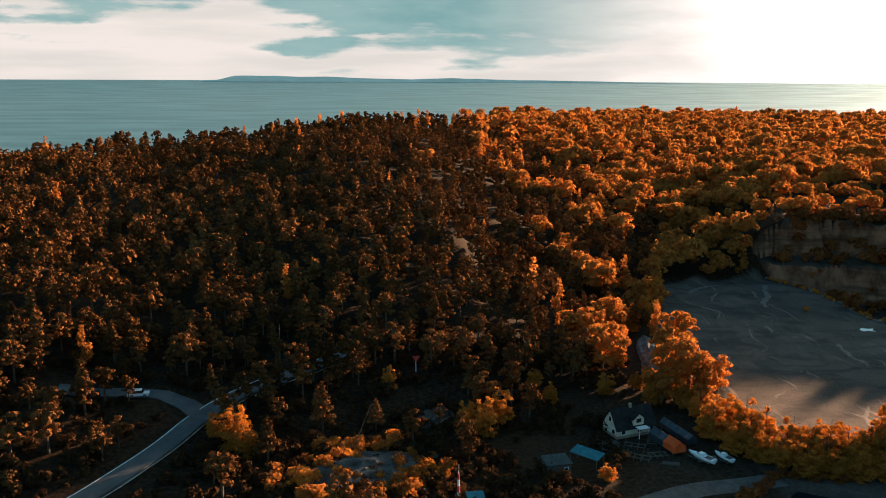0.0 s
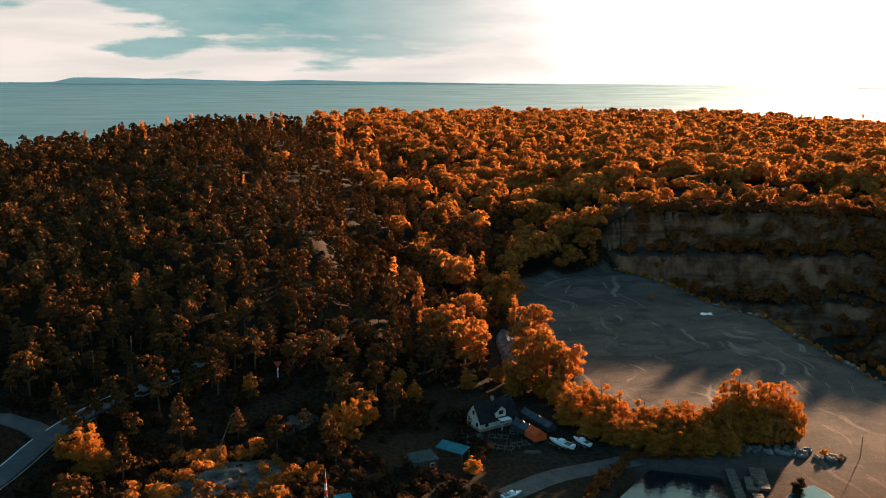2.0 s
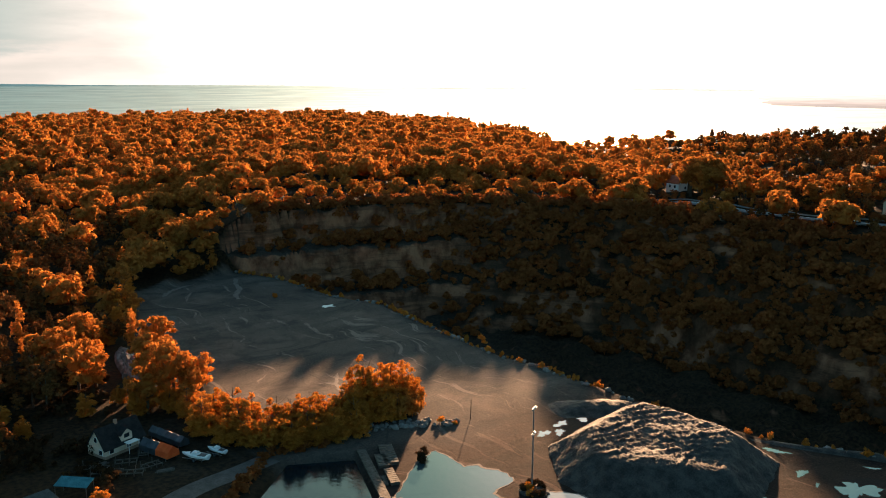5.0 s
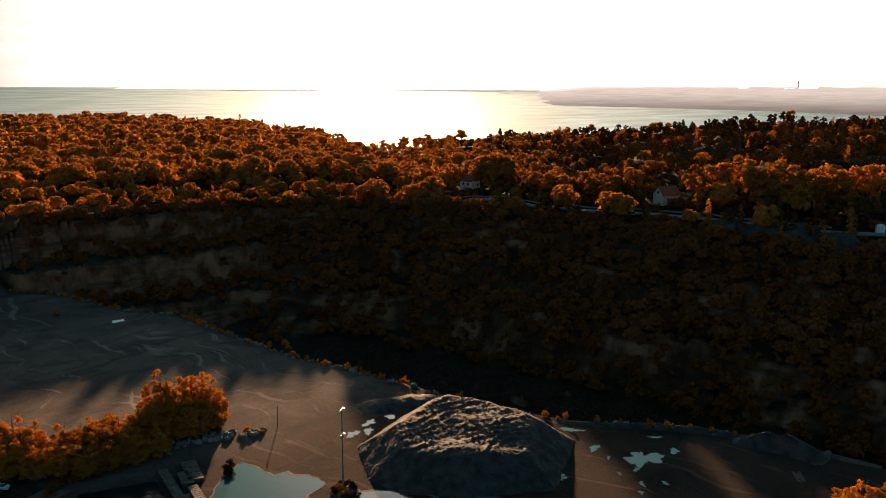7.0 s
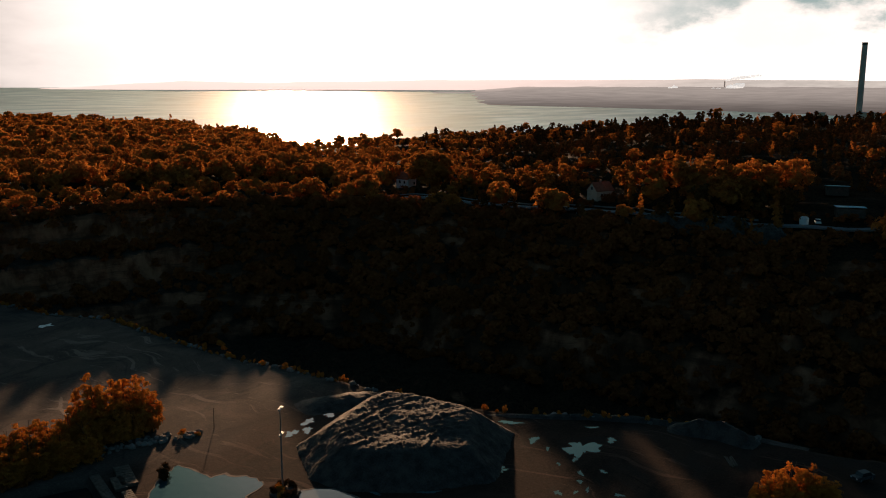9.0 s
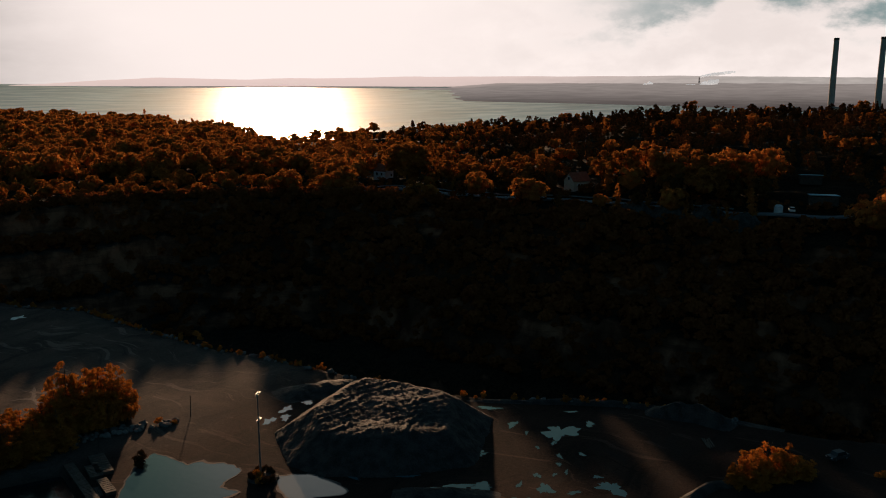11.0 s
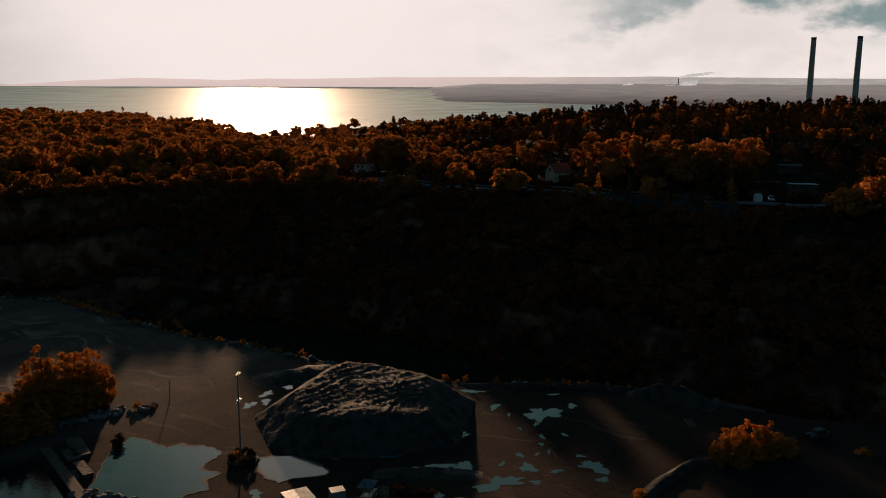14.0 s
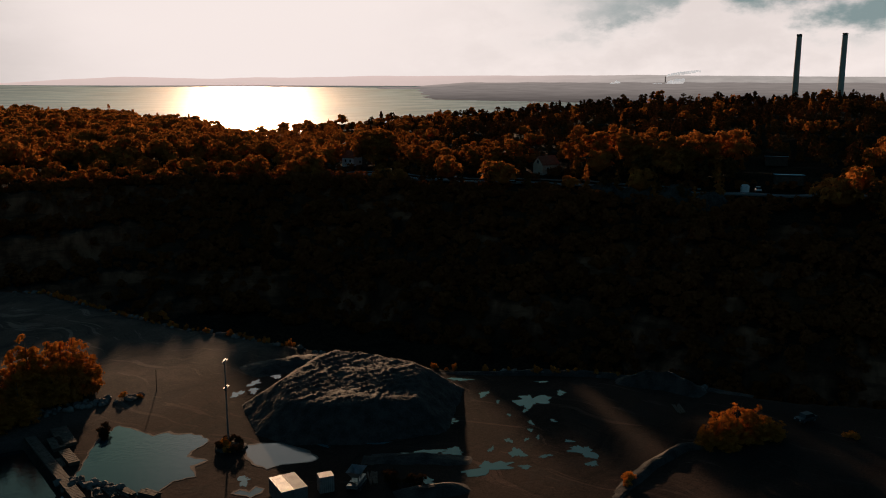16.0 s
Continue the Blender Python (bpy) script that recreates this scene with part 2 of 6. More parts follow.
floor = n.mix(n.math("MULTIPLY", n.ramp(fine, 0.45, 0.75), 0.3), floor, (0.14, 0.108, 0.094))
grit = n.noise(where, 2.3, 6.0, 0.75)
floor = n.mix(n.math("MULTIPLY", n.ramp(grit, 0.52, 0.66), 0.5), floor, (0.20, 0.145, 0.12))
floor = n.mix(n.math("MULTIPLY", n.ramp(grit, 0.48, 0.34), 0.6), floor, (0.028, 0.025, 0.024))
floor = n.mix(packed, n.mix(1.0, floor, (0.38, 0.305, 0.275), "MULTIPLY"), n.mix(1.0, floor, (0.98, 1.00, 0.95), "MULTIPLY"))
strata = n.noise(n.mapped(where, scale=(0.16, 0.16, 0.11)), 1.0, 5.0, 0.65)
beds = n.noise(n.mapped(where, scale=(0.03, 0.03, 0.30)), 1.0, 5.0, 0.7)
cut = n.mix(n.ramp(strata, 0.35, 0.66), (0.12, 0.040, 0.020), (0.36, 0.145, 0.08))
cut = n.mix(n.math("MULTIPLY", n.ramp(beds, 0.46, 0.62), 0.6), cut, (0.034, 0.021, 0.015))
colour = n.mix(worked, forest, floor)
steep = n.ramp(up.outputs[2], 0.86, 0.62)
colour = n.mix(n.math("MAXIMUM", n.math("MULTIPLY", steep, rocky), 0.0), colour, cut)
b = n.add("BsdfPrincipled")
n.put(b.inputs["Base Color"], colour)
soak = n.noise(bent, 0.11, 5.0, 0.65)
wet = n.math("MULTIPLY", n.ramp(soak, 0.50, 0.66), worked)
b.inputs["Roughness"].default_value, b.inputs["Specular IOR Level"].default_value = 0.95, 0.04
n.put(b.inputs["Base Color"], n.mix(n.math("MULTIPLY", wet, 0.45), colour, (0.030, 0.026, 0.025)))
r = n.add("Bump")
r.inputs["Strength"].default_value, r.inputs["Distance"].default_value = 0.4, 0.16
n.put(r.inputs["Height"], n.math("ADD", n.math("ADD", fine, n.math("MULTIPLY", grit, 0.5)), n.math("MULTIPLY", strata, 0.8)))
n.t.links.new(r.outputs[0], b.inputs["Normal"])
finish(n, b)


def distance_haze(name, colour, glow, sunward=None, deep=None):
    """Plain far backdrop of hills; the bright air over them is painted as glow."""
    m, n = material(name)
    where = n.add("NewGeometry").outputs["Position"]
    b = n.add("BsdfPrincipled")
    patches = n.noise(n.mapped(where, scale=(0.010, 0.010, 0.06)), 1.0, 6.0)
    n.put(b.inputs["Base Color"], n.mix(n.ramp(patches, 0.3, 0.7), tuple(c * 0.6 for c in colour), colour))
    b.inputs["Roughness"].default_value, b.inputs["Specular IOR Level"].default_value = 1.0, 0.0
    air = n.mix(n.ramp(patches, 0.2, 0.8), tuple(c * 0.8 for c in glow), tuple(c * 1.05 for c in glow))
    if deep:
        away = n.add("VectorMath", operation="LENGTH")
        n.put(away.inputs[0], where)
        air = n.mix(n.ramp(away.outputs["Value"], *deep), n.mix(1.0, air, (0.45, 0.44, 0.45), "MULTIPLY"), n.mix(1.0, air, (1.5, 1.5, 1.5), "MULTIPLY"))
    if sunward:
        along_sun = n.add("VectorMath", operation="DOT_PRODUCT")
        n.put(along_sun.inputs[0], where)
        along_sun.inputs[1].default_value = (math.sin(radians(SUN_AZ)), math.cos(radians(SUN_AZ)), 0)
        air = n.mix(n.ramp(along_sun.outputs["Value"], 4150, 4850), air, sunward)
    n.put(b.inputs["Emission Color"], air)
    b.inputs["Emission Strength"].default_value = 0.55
    finish(n, b)
    return m


# the island's blue is haze painted as glow over dark land
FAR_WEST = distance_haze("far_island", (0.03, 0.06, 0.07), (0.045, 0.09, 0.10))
# shore and hill haze is emission, painted stronger towards the sun
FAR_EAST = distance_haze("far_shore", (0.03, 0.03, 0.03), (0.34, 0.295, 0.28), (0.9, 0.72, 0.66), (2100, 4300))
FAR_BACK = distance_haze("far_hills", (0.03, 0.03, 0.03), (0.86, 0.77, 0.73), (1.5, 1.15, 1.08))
# white glow added to the steam, in place of sunlight coming through it
STEAM = distance_haze("white_steam", (0.8, 0.8, 0.8), (0.95, 0.90, 0.88))


# ---- helpers for meshes ----
def part(name, bm, mat, parent=None, label=""):
    """Links a bmesh as one mesh object, under a thing or a part if one is given."""
    me = bpy.data.meshes.new(name)
    bm.to_mesh(me)
    bm.free()
    me.materials.append(mat)
    ob = new(name, me)
    if parent:
        ob.parent = parent
    return tagged(ob, label) if label else ob


def thing(name, m, label, category, group="", kind=""):
    ob = new(name)
    ob.empty_display_size = 0.3
    ob.matrix_world = m
    return tagged(ob, label, category, group, kind)


def box(bm, x0, y0, z0, x1, y1, z1, m=None):
    """A box from corner to corner, added to bm."""
    vs = [bm.verts.new(((x0, x1)[i & 1], (y0, y1)[i >> 1 & 1], (z0, z1)[i >> 2])) for i in range(8)]
    for f in ((0, 2, 3, 1), (4, 5, 7, 6), (0, 1, 5, 4), (2, 6, 7, 3), (1, 3, 7, 5), (0, 4, 6, 2)):
        bm.faces.new([vs[i] for i in f])
    if m is not None:
        bmesh.ops.transform(bm, matrix=m, verts=vs)
    return vs


def boxes(*rows):
    bm = bmesh.new()
    for row in rows:
        box(bm, *row)
    return bm


def prism(outline, z0, z1):
    """An upright prism over an outline of (x, y)."""
    bm = bmesh.new()
    lo = [bm.verts.new((x, y, z0)) for x, y in outline]
    hi = [bm.verts.new((x, y, z1)) for x, y in outline]
    bm.faces.new(lo[::-1])
    bm.faces.new(hi)
    for i in range(len(lo)):
        j = (i + 1) % len(lo)
        bm.faces.new((lo[i], lo[j], hi[j], hi[i]))
    bmesh.ops.recalc_face_normals(bm, faces=bm.faces)
    return bm


def tube(points, radii, sides=8, bm=None):
    """A tapered tube along points."""
    bm = bm or bmesh.new()
    rings = []
    for i, p in enumerate(points):
        p = Vector(p)
        a, c = Vector(points[max(0, i - 1)]), Vector(points[min(len(points) - 1, i + 1)])
        q = (c - a).to_track_quat("Z", "Y")
        rings.append([bm.verts.new(p + q @ Vector((radii[i] * math.cos(k * 2 * math.pi / sides), radii[i] * math.sin(k * 2 * math.pi / sides), 0))) for k in range(sides)])
    for lo, hi in zip(rings, rings[1:]):
        for k in range(sides):
            j = (k + 1) % sides
            bm.faces.new((lo[k], lo[j], hi[j], hi[k]))
    bm.faces.new(rings[0][::-1])
    bm.faces.new(rings[-1])
    return bm


def mesh_of(name, verts, faces, mat):
    """A mesh from numpy arrays of vertices and of faces of one size."""
    me = bpy.data.meshes.new(name)
    verts, faces = np.asarray(verts, np.float32), np.asarray(faces, np.int32)
    k = faces.shape[1]
    me.vertices.add(len(verts))
    me.vertices.foreach_set("co", verts.ravel())
    me.loops.add(faces.size)
    me.loops.foreach_set("vertex_index", faces.ravel())
    me.polygons.add(len(faces))
    me.polygons.foreach_set("loop_start", np.arange(len(faces), dtype=np.int32) * k)
    me.update(calc_edges=True)
    me.validate()
    me.materials.append(mat)
    return me


# ---- the shape of the land ----
def smooth(a, lo, hi):
    s = np.clip((a - lo) / (hi - lo), 0, 1)
    return s * s * (3 - 2 * s)


def waves(x, y, size, seed):
    """Cheap rolling relief, about -1 to 1."""
    r = np.random.RandomState(seed)
    total = 0
    for k in range(7):
        a, ph, f = r.uniform(0, 6.28), r.uniform(0, 6.28), r.uniform(0.6, 1.9) / size
        total = total + np.sin((x * np.cos(a) + y * np.sin(a)) * f * 6.28 + ph)
    return total / 3.5


def distance_to(x, y, line, closed=False):
    best = np.full(np.shape(x), 1e9)
    pts = line + line[:1] if closed else line
    for (ax, ay), (bx, by) in zip(pts, pts[1:]):
        dx, dy = bx - ax, by - ay
        s = np.clip(((x - ax) * dx + (y - ay) * dy) / (dx * dx + dy * dy), 0, 1)
        best = np.minimum(best, np.hypot(x - ax - s * dx, y - ay - s * dy))
    return best


def inside(x, y, line):
    odd = np.zeros(np.shape(x), bool)
    for (ax, ay), (bx, by) in zip(line, line[1:] + line[:1]):
        if ay == by:
            continue
        odd ^= ((ay > y) != (by > y)) & (x < (bx - ax) * (y - ay) / (by - ay) + ax)
    return odd


# the ridge round the place, by bearing: distance and height of the ground on it, and where the slope begins
BEARING = [-80, -27, -17, -12, -5, 1, 6, 18, 27, 36, 43, 51, 60, 66, 72, 84, 120]
RIDGE_AT = [480, 520, 560, 585, 620, 650, 950, 1050, 1100, 1000, 690, 640, 580, 540, 530, 520, 500]
RIDGE_UP = [16, 20, 23, 26, 33, 31, 23, 20, 19, 15, 12, 27, 34.5, 41, 44, 47, 48]
FOOT_AT = [130, 140, 155, 160, 165, 170, 175, 322, 345, 345, 345, 330, 303, 286, 277, 268, 268]

PIT_NEAR = [(112, 303), (124, 278), (128, 243), (136, 226), (135, 204), (134, 187), (134, 164), (137, 152), (139, 124), (140, 108),
            (146, 91), (152, 80), (158, 70), (163, 54), (165, 30), (178, 0), (192, -60)]
PIT_FAR = [(268, -60), (268, 0), (264, 60), (263, 120), (260, 180), (252, 228), (230, 266), (190, 294), (150, 306), (125, 307)]
PIT = PIT_NEAR + PIT_FAR
BASIN = [(75, 134), (66, 107), (52, 96), (40, 106), (49, 127), (62, 140)]


def grown_over(az):
    """How far the quarry's far side has slumped and grown over: 0 on the sheer northern wall, 1 below the road."""
    return smooth(az, 31, 43)


def land(x, y):
    """Height of the ground."""
    x, y = np.asarray(x, float), np.asarray(y, float)
    d, az = np.hypot(x, y), np.degrees(np.arctan2(x, y))
    az = np.where(az < -80, -80, np.where(az > 120, 120, az))
    at, up, foot = (np.interp(az, BEARING, v) for v in (RIDGE_AT, RIDGE_UP, FOOT_AT))
    s = np.clip((d - foot) / (at - foot), 0, 1)
    rim = 20.0 * smooth(az, 15, 23)
    hill = np.maximum(up - rim, 0) * (1 - (1 - s) ** 2.6) + rim * smooth(d, foot - 14, foot)
    hill = hill + np.minimum(up - rim, 0) * smooth(s, 0.2, 1)
    hill = hill + waves(x, y, 55, 3) * 2.2 * smooth(d, foot + 10, foot + 80) + waves(x, y, 17, 4) * 0.7 * smooth(d, foot, foot + 40)
    beyond = np.clip((d - at) / 320, 0, 1)
    hill = hill - (up + 16) * beyond * beyond * (3 - 2 * beyond)
    # the pit: benches cut into the far side, a sheer near side
    s_far = distance_to(x, y, PIT_FAR) + waves(x, y, 22, 6) * 1.6 + waves(x, y, 9, 16) * 0.9
    grown = grown_over(az)
    s_near = distance_to(x, y, PIT_NEAR)
    drop = 13 * smooth(s_far, 0, 4) + 13 * smooth(s_far, 13, 17) + 14 * smooth(s_far, 28, 32) + 0.12 * np.minimum(s_far, 40)
    slope = 10 * smooth(s_far, -1, 13) + 13 * smooth(s_far, 11, 30) + 15 * smooth(s_far, 31, 46) + 0.06 * np.minimum(s_far, 46)
    slope = slope + (waves(x, y, 13, 17) * 1.6 + waves(x, y, 5, 18) * 0.6) * smooth(s_far, 2, 10)
    drop = drop * (1 - grown) + slope * grown + waves(x, y, 7, 7) * 0.6
    deep = np.maximum(np.maximum(20 - drop, -s_near * 1.5), -30 + waves(x, y, 20, 8) * 0.8)
    z = np.where(inside(x, y, PIT), deep, hill)
    # harbour basin
    z = np.where(inside(x, y, BASIN), -np.minimum(distance_to(x, y, BASIN, True) * 1.2, 6.0), z)
    return z


def ground_at(x, y):
    return float(land(np.array([x]), np.array([y]))[0])


def sheet(name, az, dist, height_of, mat, layer_of=None):
    """A polar sheet of ground, dense where it is looked at."""
    a, d = np.meshgrid(np.radians(az), dist, indexing="ij")
    x, y = d * np.sin(a), d * np.cos(a)
    z = height_of(x, y)
    na, nd = a.shape
    idx = np.arange(na * nd).reshape(na, nd)
    f = np.stack([idx[:-1, :-1], idx[:-1, 1:], idx[1:, 1:], idx[1:, :-1]], -1).reshape(-1, 4)[:, ::-1]
    me = mesh_of(name, np.stack([x, y, z], -1).reshape(-1, 3), f, mat)
    if layer_of is not None:
        at = me.attributes.new("layer", "FLOAT_VECTOR", "POINT")
        at.data.foreach_set("vector", layer_of(x.ravel(), y.ravel()).astype(np.float32).ravel())
    me.polygons.foreach_set("use_smooth", np.ones(len(me.polygons), bool))
    ob = new(name, me)
    return ob


YARD = [(30, 128), (37, 146), (33, 160), (46, 170), (62, 172), (64, 186), (57, 208), (61, 235), (73, 282), (84, 289), (98, 293), (112, 298)] + PIT_NEAR[1:] + [(150, -60), (30, -60), (28, 60)]


def layers(x, y):
    edge = distance_to(x, y, YARD, True)
    worked = np.where(inside(x, y, YARD), smooth(edge, -3, 2), 0)
    pit = inside(x, y, PIT)
    worked = worked * (1 - 0.9 * smooth(62 - x, 0, 6) * smooth(176 - y, 0, 8))
    grown = grown_over(np.degrees(np.arctan2(x, y)))
    worked = np.maximum(worked, np.where(pit, 0.4 - 0.36 * grown, 0))
    rocky = np.maximum(np.where(pit, 1.0, 0), smooth(distance_to(x, y, PIT_FAR), 12, 3)) * (1 - 0.75 * grown * smooth(waves(x, y, 26, 19), -0.5, 0.2))
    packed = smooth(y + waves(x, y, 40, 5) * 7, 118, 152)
    return np.stack([worked, rocky, packed], -1)


view = np.concatenate([np.arange(-180, -34, 6.0), np.arange(-34, 16, 0.5), np.arange(16, 86, 0.28), np.arange(86, 181, 6.0)])
view = np.unique(np.append(view, 180.0))
reach = np.concatenate([[0.02], np.arange(15, 105, 10.0), np.arange(105, 380, 1.25), np.arange(380, 700, 5.0), np.arange(700, 1700, 22.0)])
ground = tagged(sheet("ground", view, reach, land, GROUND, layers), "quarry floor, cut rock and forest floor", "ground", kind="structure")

SEA_Z = -3.0


def sea_height(x, y):
    d = np.hypot(x, y)
    return SEA_Z + 46.0 * np.clip((d - 2500) / 2450, 0, 1) ** 2


sea = sheet("sea", np.arange(-180, 181, 2.0), np.concatenate([np.arange(560, 1500, 60.0), np.arange(1500, 4951, 150.0)]), sea_height, SEA)
tagged(sea, "wind-rippled teal sea reaching the horizon", "sea", kind="structure")

# ---- trees ----
def tufts(rng, centres, radii, count, size, squash=0.75, ragged=(0.4, 1.16), tilt=0.7):
    """Many small leaf tufts (single triangles) on the skins of clumps."""
    centres, radii = np.asarray(centres, float), np.asarray(radii, float)
    which = rng.choice(len(centres), count, p=radii ** 2 / np.sum(radii ** 2))
    way = rng.normal(size=(count, 3))
    way /= np.linalg.norm(way, axis=1)[:, None]
    way[:, 2] = np.where(way[:, 2] < -0.2, -way[:, 2], way[:, 2])
    at = centres[which] + way * (radii[which] * rng.uniform(*ragged, count))[:, None] * np.array([1, 1, squash])
    u = np.cross(way, rng.normal(size=(count, 3)))
    u /= np.linalg.norm(u, axis=1)[:, None]
    v = np.cross(way, u) + way * rng.uniform(-tilt, tilt, count)[:, None]
    s = (size * rng.uniform(0.6, 1.3, count))[:, None]
    tri = np.stack([at - u * s * 0.6 - v * s * 0.4, at + u * s * 0.6 - v * s * 0.35, at + v * s * 0.75], 1)
    return tri.reshape(-1, 3)


def light_block(rng, high, wide, tall):
    """An opaque hull of 20 lumpy triangles, hidden in a crown to block light."""
    bm = bmesh.new()
    bmesh.ops.create_icosphere(bm, subdivisions=1, radius=1.0)
    at = np.array([v.co[:] for v in bm.verts]) * rng.uniform(0.7, 1.1, len(bm.verts))[:, None]
    tri = np.array([[v.index for v in f.verts] for f in bm.faces])
    bm.free()
    return (at * np.array([wide, wide, tall]) + np.array([0, 0, high]))[tri].reshape(-1, 3)


def crown_points(kind, rng, count, size):
    """Leaf triangles of one tree round its hidden light-blocking hull."""
    high, wide, tall = {"broad": (5.4, 1.9, 2.2), "dome": (4.5, 2.5, 2.4), "pine": (5.9, 1.25, 1.6), "spire": (5.0, 0.9, 3.0),
                        "full": (3.0, 1.1, 2.2), "bush": (0.8, 0.8, 0.6)}[kind]
    return np.concatenate([leaf_points(kind, rng, count, size), light_block(rng, high, wide, tall)])


def leaf_points(kind, rng, count, size):
    """Leaf triangles of one tree about 1 unit = 1 m, standing at the origin."""
    if kind == "broad":
        n = 32
        a, r, h = rng.uniform(0, 6.28, n), np.sqrt(rng.uniform(0, 1, n)) * 3.1, rng.uniform(2.6, 8.6, n)
        r = r * np.clip(1.3 - np.abs(h - 5.2) / 4.6, 0.3, 1)
        c = np.stack([r * np.cos(a) + rng.uniform(-0.5, 0.5), r * np.sin(a) + rng.uniform(-0.5, 0.5), h], 1)
        return tufts(rng, c, 0.55 + 0.85 * rng.uniform(0, 1, n) ** 1.5, count, size)
    if kind == "dome":
        n = 15
        z = rng.uniform(0.1, 1.0, n)
        a = np.cumsum(rng.uniform(1.6, 3.2, n))
        r = 3.3 * np.sqrt(1 - (z * 0.95) ** 2) * rng.uniform(0.75, 1.1, n)
        c = np.stack([r * np.cos(a), r * np.sin(a), 3.2 + 4.2 * z], 1)
        return tufts(rng, c, rng.uniform(1.0, 1.9, n), count, size, 0.85, (0.82, 1.06), 0.45)
    if kind == "pine":
        n = 30
        if rng.uniform() < 0.62:
            # broad flat-topped pine: plates of needles round the upper half
            h = rng.uniform(3.4, 9.0, n)
            spread = 2.5 * np.clip(1.25 - np.abs(h - 6.0) / 3.6, 0.15, 1) * np.sqrt(rng.uniform(0.05, 1, n))
            size_of = 0.4 + 0.62 * rng.uniform(0, 1, n)
        else:
            h = np.linspace(2.4, 9.4, n) + rng.uniform(-0.3, 0.3, n)
            spread = 2.1 * np.clip(1.1 - (h - 2.4) / 7.0, 0.05, 1) * rng.uniform(0.5, 1.0, n)
            size_of = 0.28 + 0.62 * np.clip(1.1 - (h - 2.4) / 7.5, 0.1, 1)
        a = np.cumsum(rng.uniform(1.4, 3.4, n))
        c = np.stack([spread * np.cos(a), spread * np.sin(a), h], 1)
        return tufts(rng, c, size_of, count, size, 0.5, (0.55, 1.1), 0.6)
    if kind == "spire":
        n = 14
        h = np.linspace(2.0, 11.5, n)
        wide = 1.9 * (1 - (h - 2.0) / 10.5) ** 0.8
        a = rng.uniform(0, 6.28, n)
        c = np.stack([wide * 0.6 * np.cos(a), wide * 0.6 * np.sin(a), h], 1)
        return tufts(rng, c, 0.55 + wide * 0.5, count, size, 0.8)
    if kind == "full":
        # several stems, each with its own tapering head
        stems, n = 8, 15
        a0, r0 = np.cumsum(rng.uniform(0.7, 1.2, stems)), np.sqrt(rng.uniform(0.05, 1, stems)) * 2.0
        tops = rng.uniform(7.0, 9.4, stems) - r0 * 1.1
        cs, rs = [], []
        for k in range(stems):
            h = rng.uniform(0.05, 1.0, n)
            a, r = rng.uniform(0, 6.28, n), 1.25 * np.clip(1.25 - h, 0.12, 0.85) * np.sqrt(rng.uniform(0, 1, n))
            cs.append(np.stack([r0[k] * np.cos(a0[k]) + r * np.cos(a), r0[k] * np.sin(a0[k]) + r * np.sin(a), h * tops[k]], 1))
            rs.append(0.46 + 0.60 * np.clip(1.05 - h, 0, 0.8) * rng.uniform(0.5, 1.2, n))
        return tufts(rng, np.concatenate(cs), np.concatenate(rs), count, size)
    n = 7
    a, r = rng.uniform(0, 6.28, n), rng.uniform(0.2, 1.1, n)
    c = np.stack([r * np.cos(a), r * np.sin(a), rng.uniform(0.2, 1.7, n)], 1)
    return tufts(rng, c, rng.uniform(0.5, 0.95, n), count, size)


rng = np.random.RandomState(11)
COUNT = {"broad": 1500, "pine": 1050, "spire": 950, "bush": 520, "full": 9000}
SIZE = {"broad": 0.46, "pine": 0.43, "spire": 0.42, "bush": 0.29, "full": 0.235}
LEAVES = {"broad": LEAF_BROAD, "pine": LEAF_PINE, "spire": LEAF_BROAD, "bush": LEAF_BROAD, "full": LEAF_GOLD}
TREE_WORDS = {"broad": ("broadleaf_tree", "broadleaf tree with a full orange autumn crown", "tree"),
              "pine": ("pine_tree", "dark pine with flat plates of needles on the slope", "tree"),
              "spire": ("birch_tree", "slender birch with a pointed orange crown", "tree"),
              "full": ("golden_tree", "golden tree with a dense glowing crown down to the ground", "tree"),
              "bush": ("bush", "low autumn bush with orange leaves", "bush")}


def trunk_mesh(kind, rng):
    top = {"broad": 7.0, "pine": 8.8, "spire": 10.5, "bush": 1.4, "full": 8.0}[kind]
    r = {"broad": 0.26, "pine": 0.2, "spire": 0.15, "bush": 0.08, "full": 0.12}[kind]
    lean = rng.uniform(-0.25, 0.25, 2)
    bm = tube([(0, 0, -0.6), (lean[0] * 0.3, lean[1] * 0.3, top * 0.35), (lean[0], lean[1], top * 0.7), (lean[0] * 1.2, lean[1] * 1.1, top)], [r * 1.3, r, r * 0.6, r * 0.2], 6)
    for k in range(4 if kind != "bush" else 3):
        a, h = rng.uniform(0, 6.28), top * rng.uniform(0.4, 0.8)
        reach_out = {"broad": 2.2, "pine": 1.6, "spire": 0.8, "bush": 0.7, "full": 1.6}[kind]
        tube([(lean[0] * 0.6, lean[1] * 0.6, h), (reach_out * 0.6 * math.cos(a), reach_out * 0.6 * math.sin(a), h + 0.7), (reach_out * math.cos(a), reach_out * math.sin(a), h + 1.6)], [r * 0.45, r * 0.3, r * 0.1], 5, bm)
    return bm


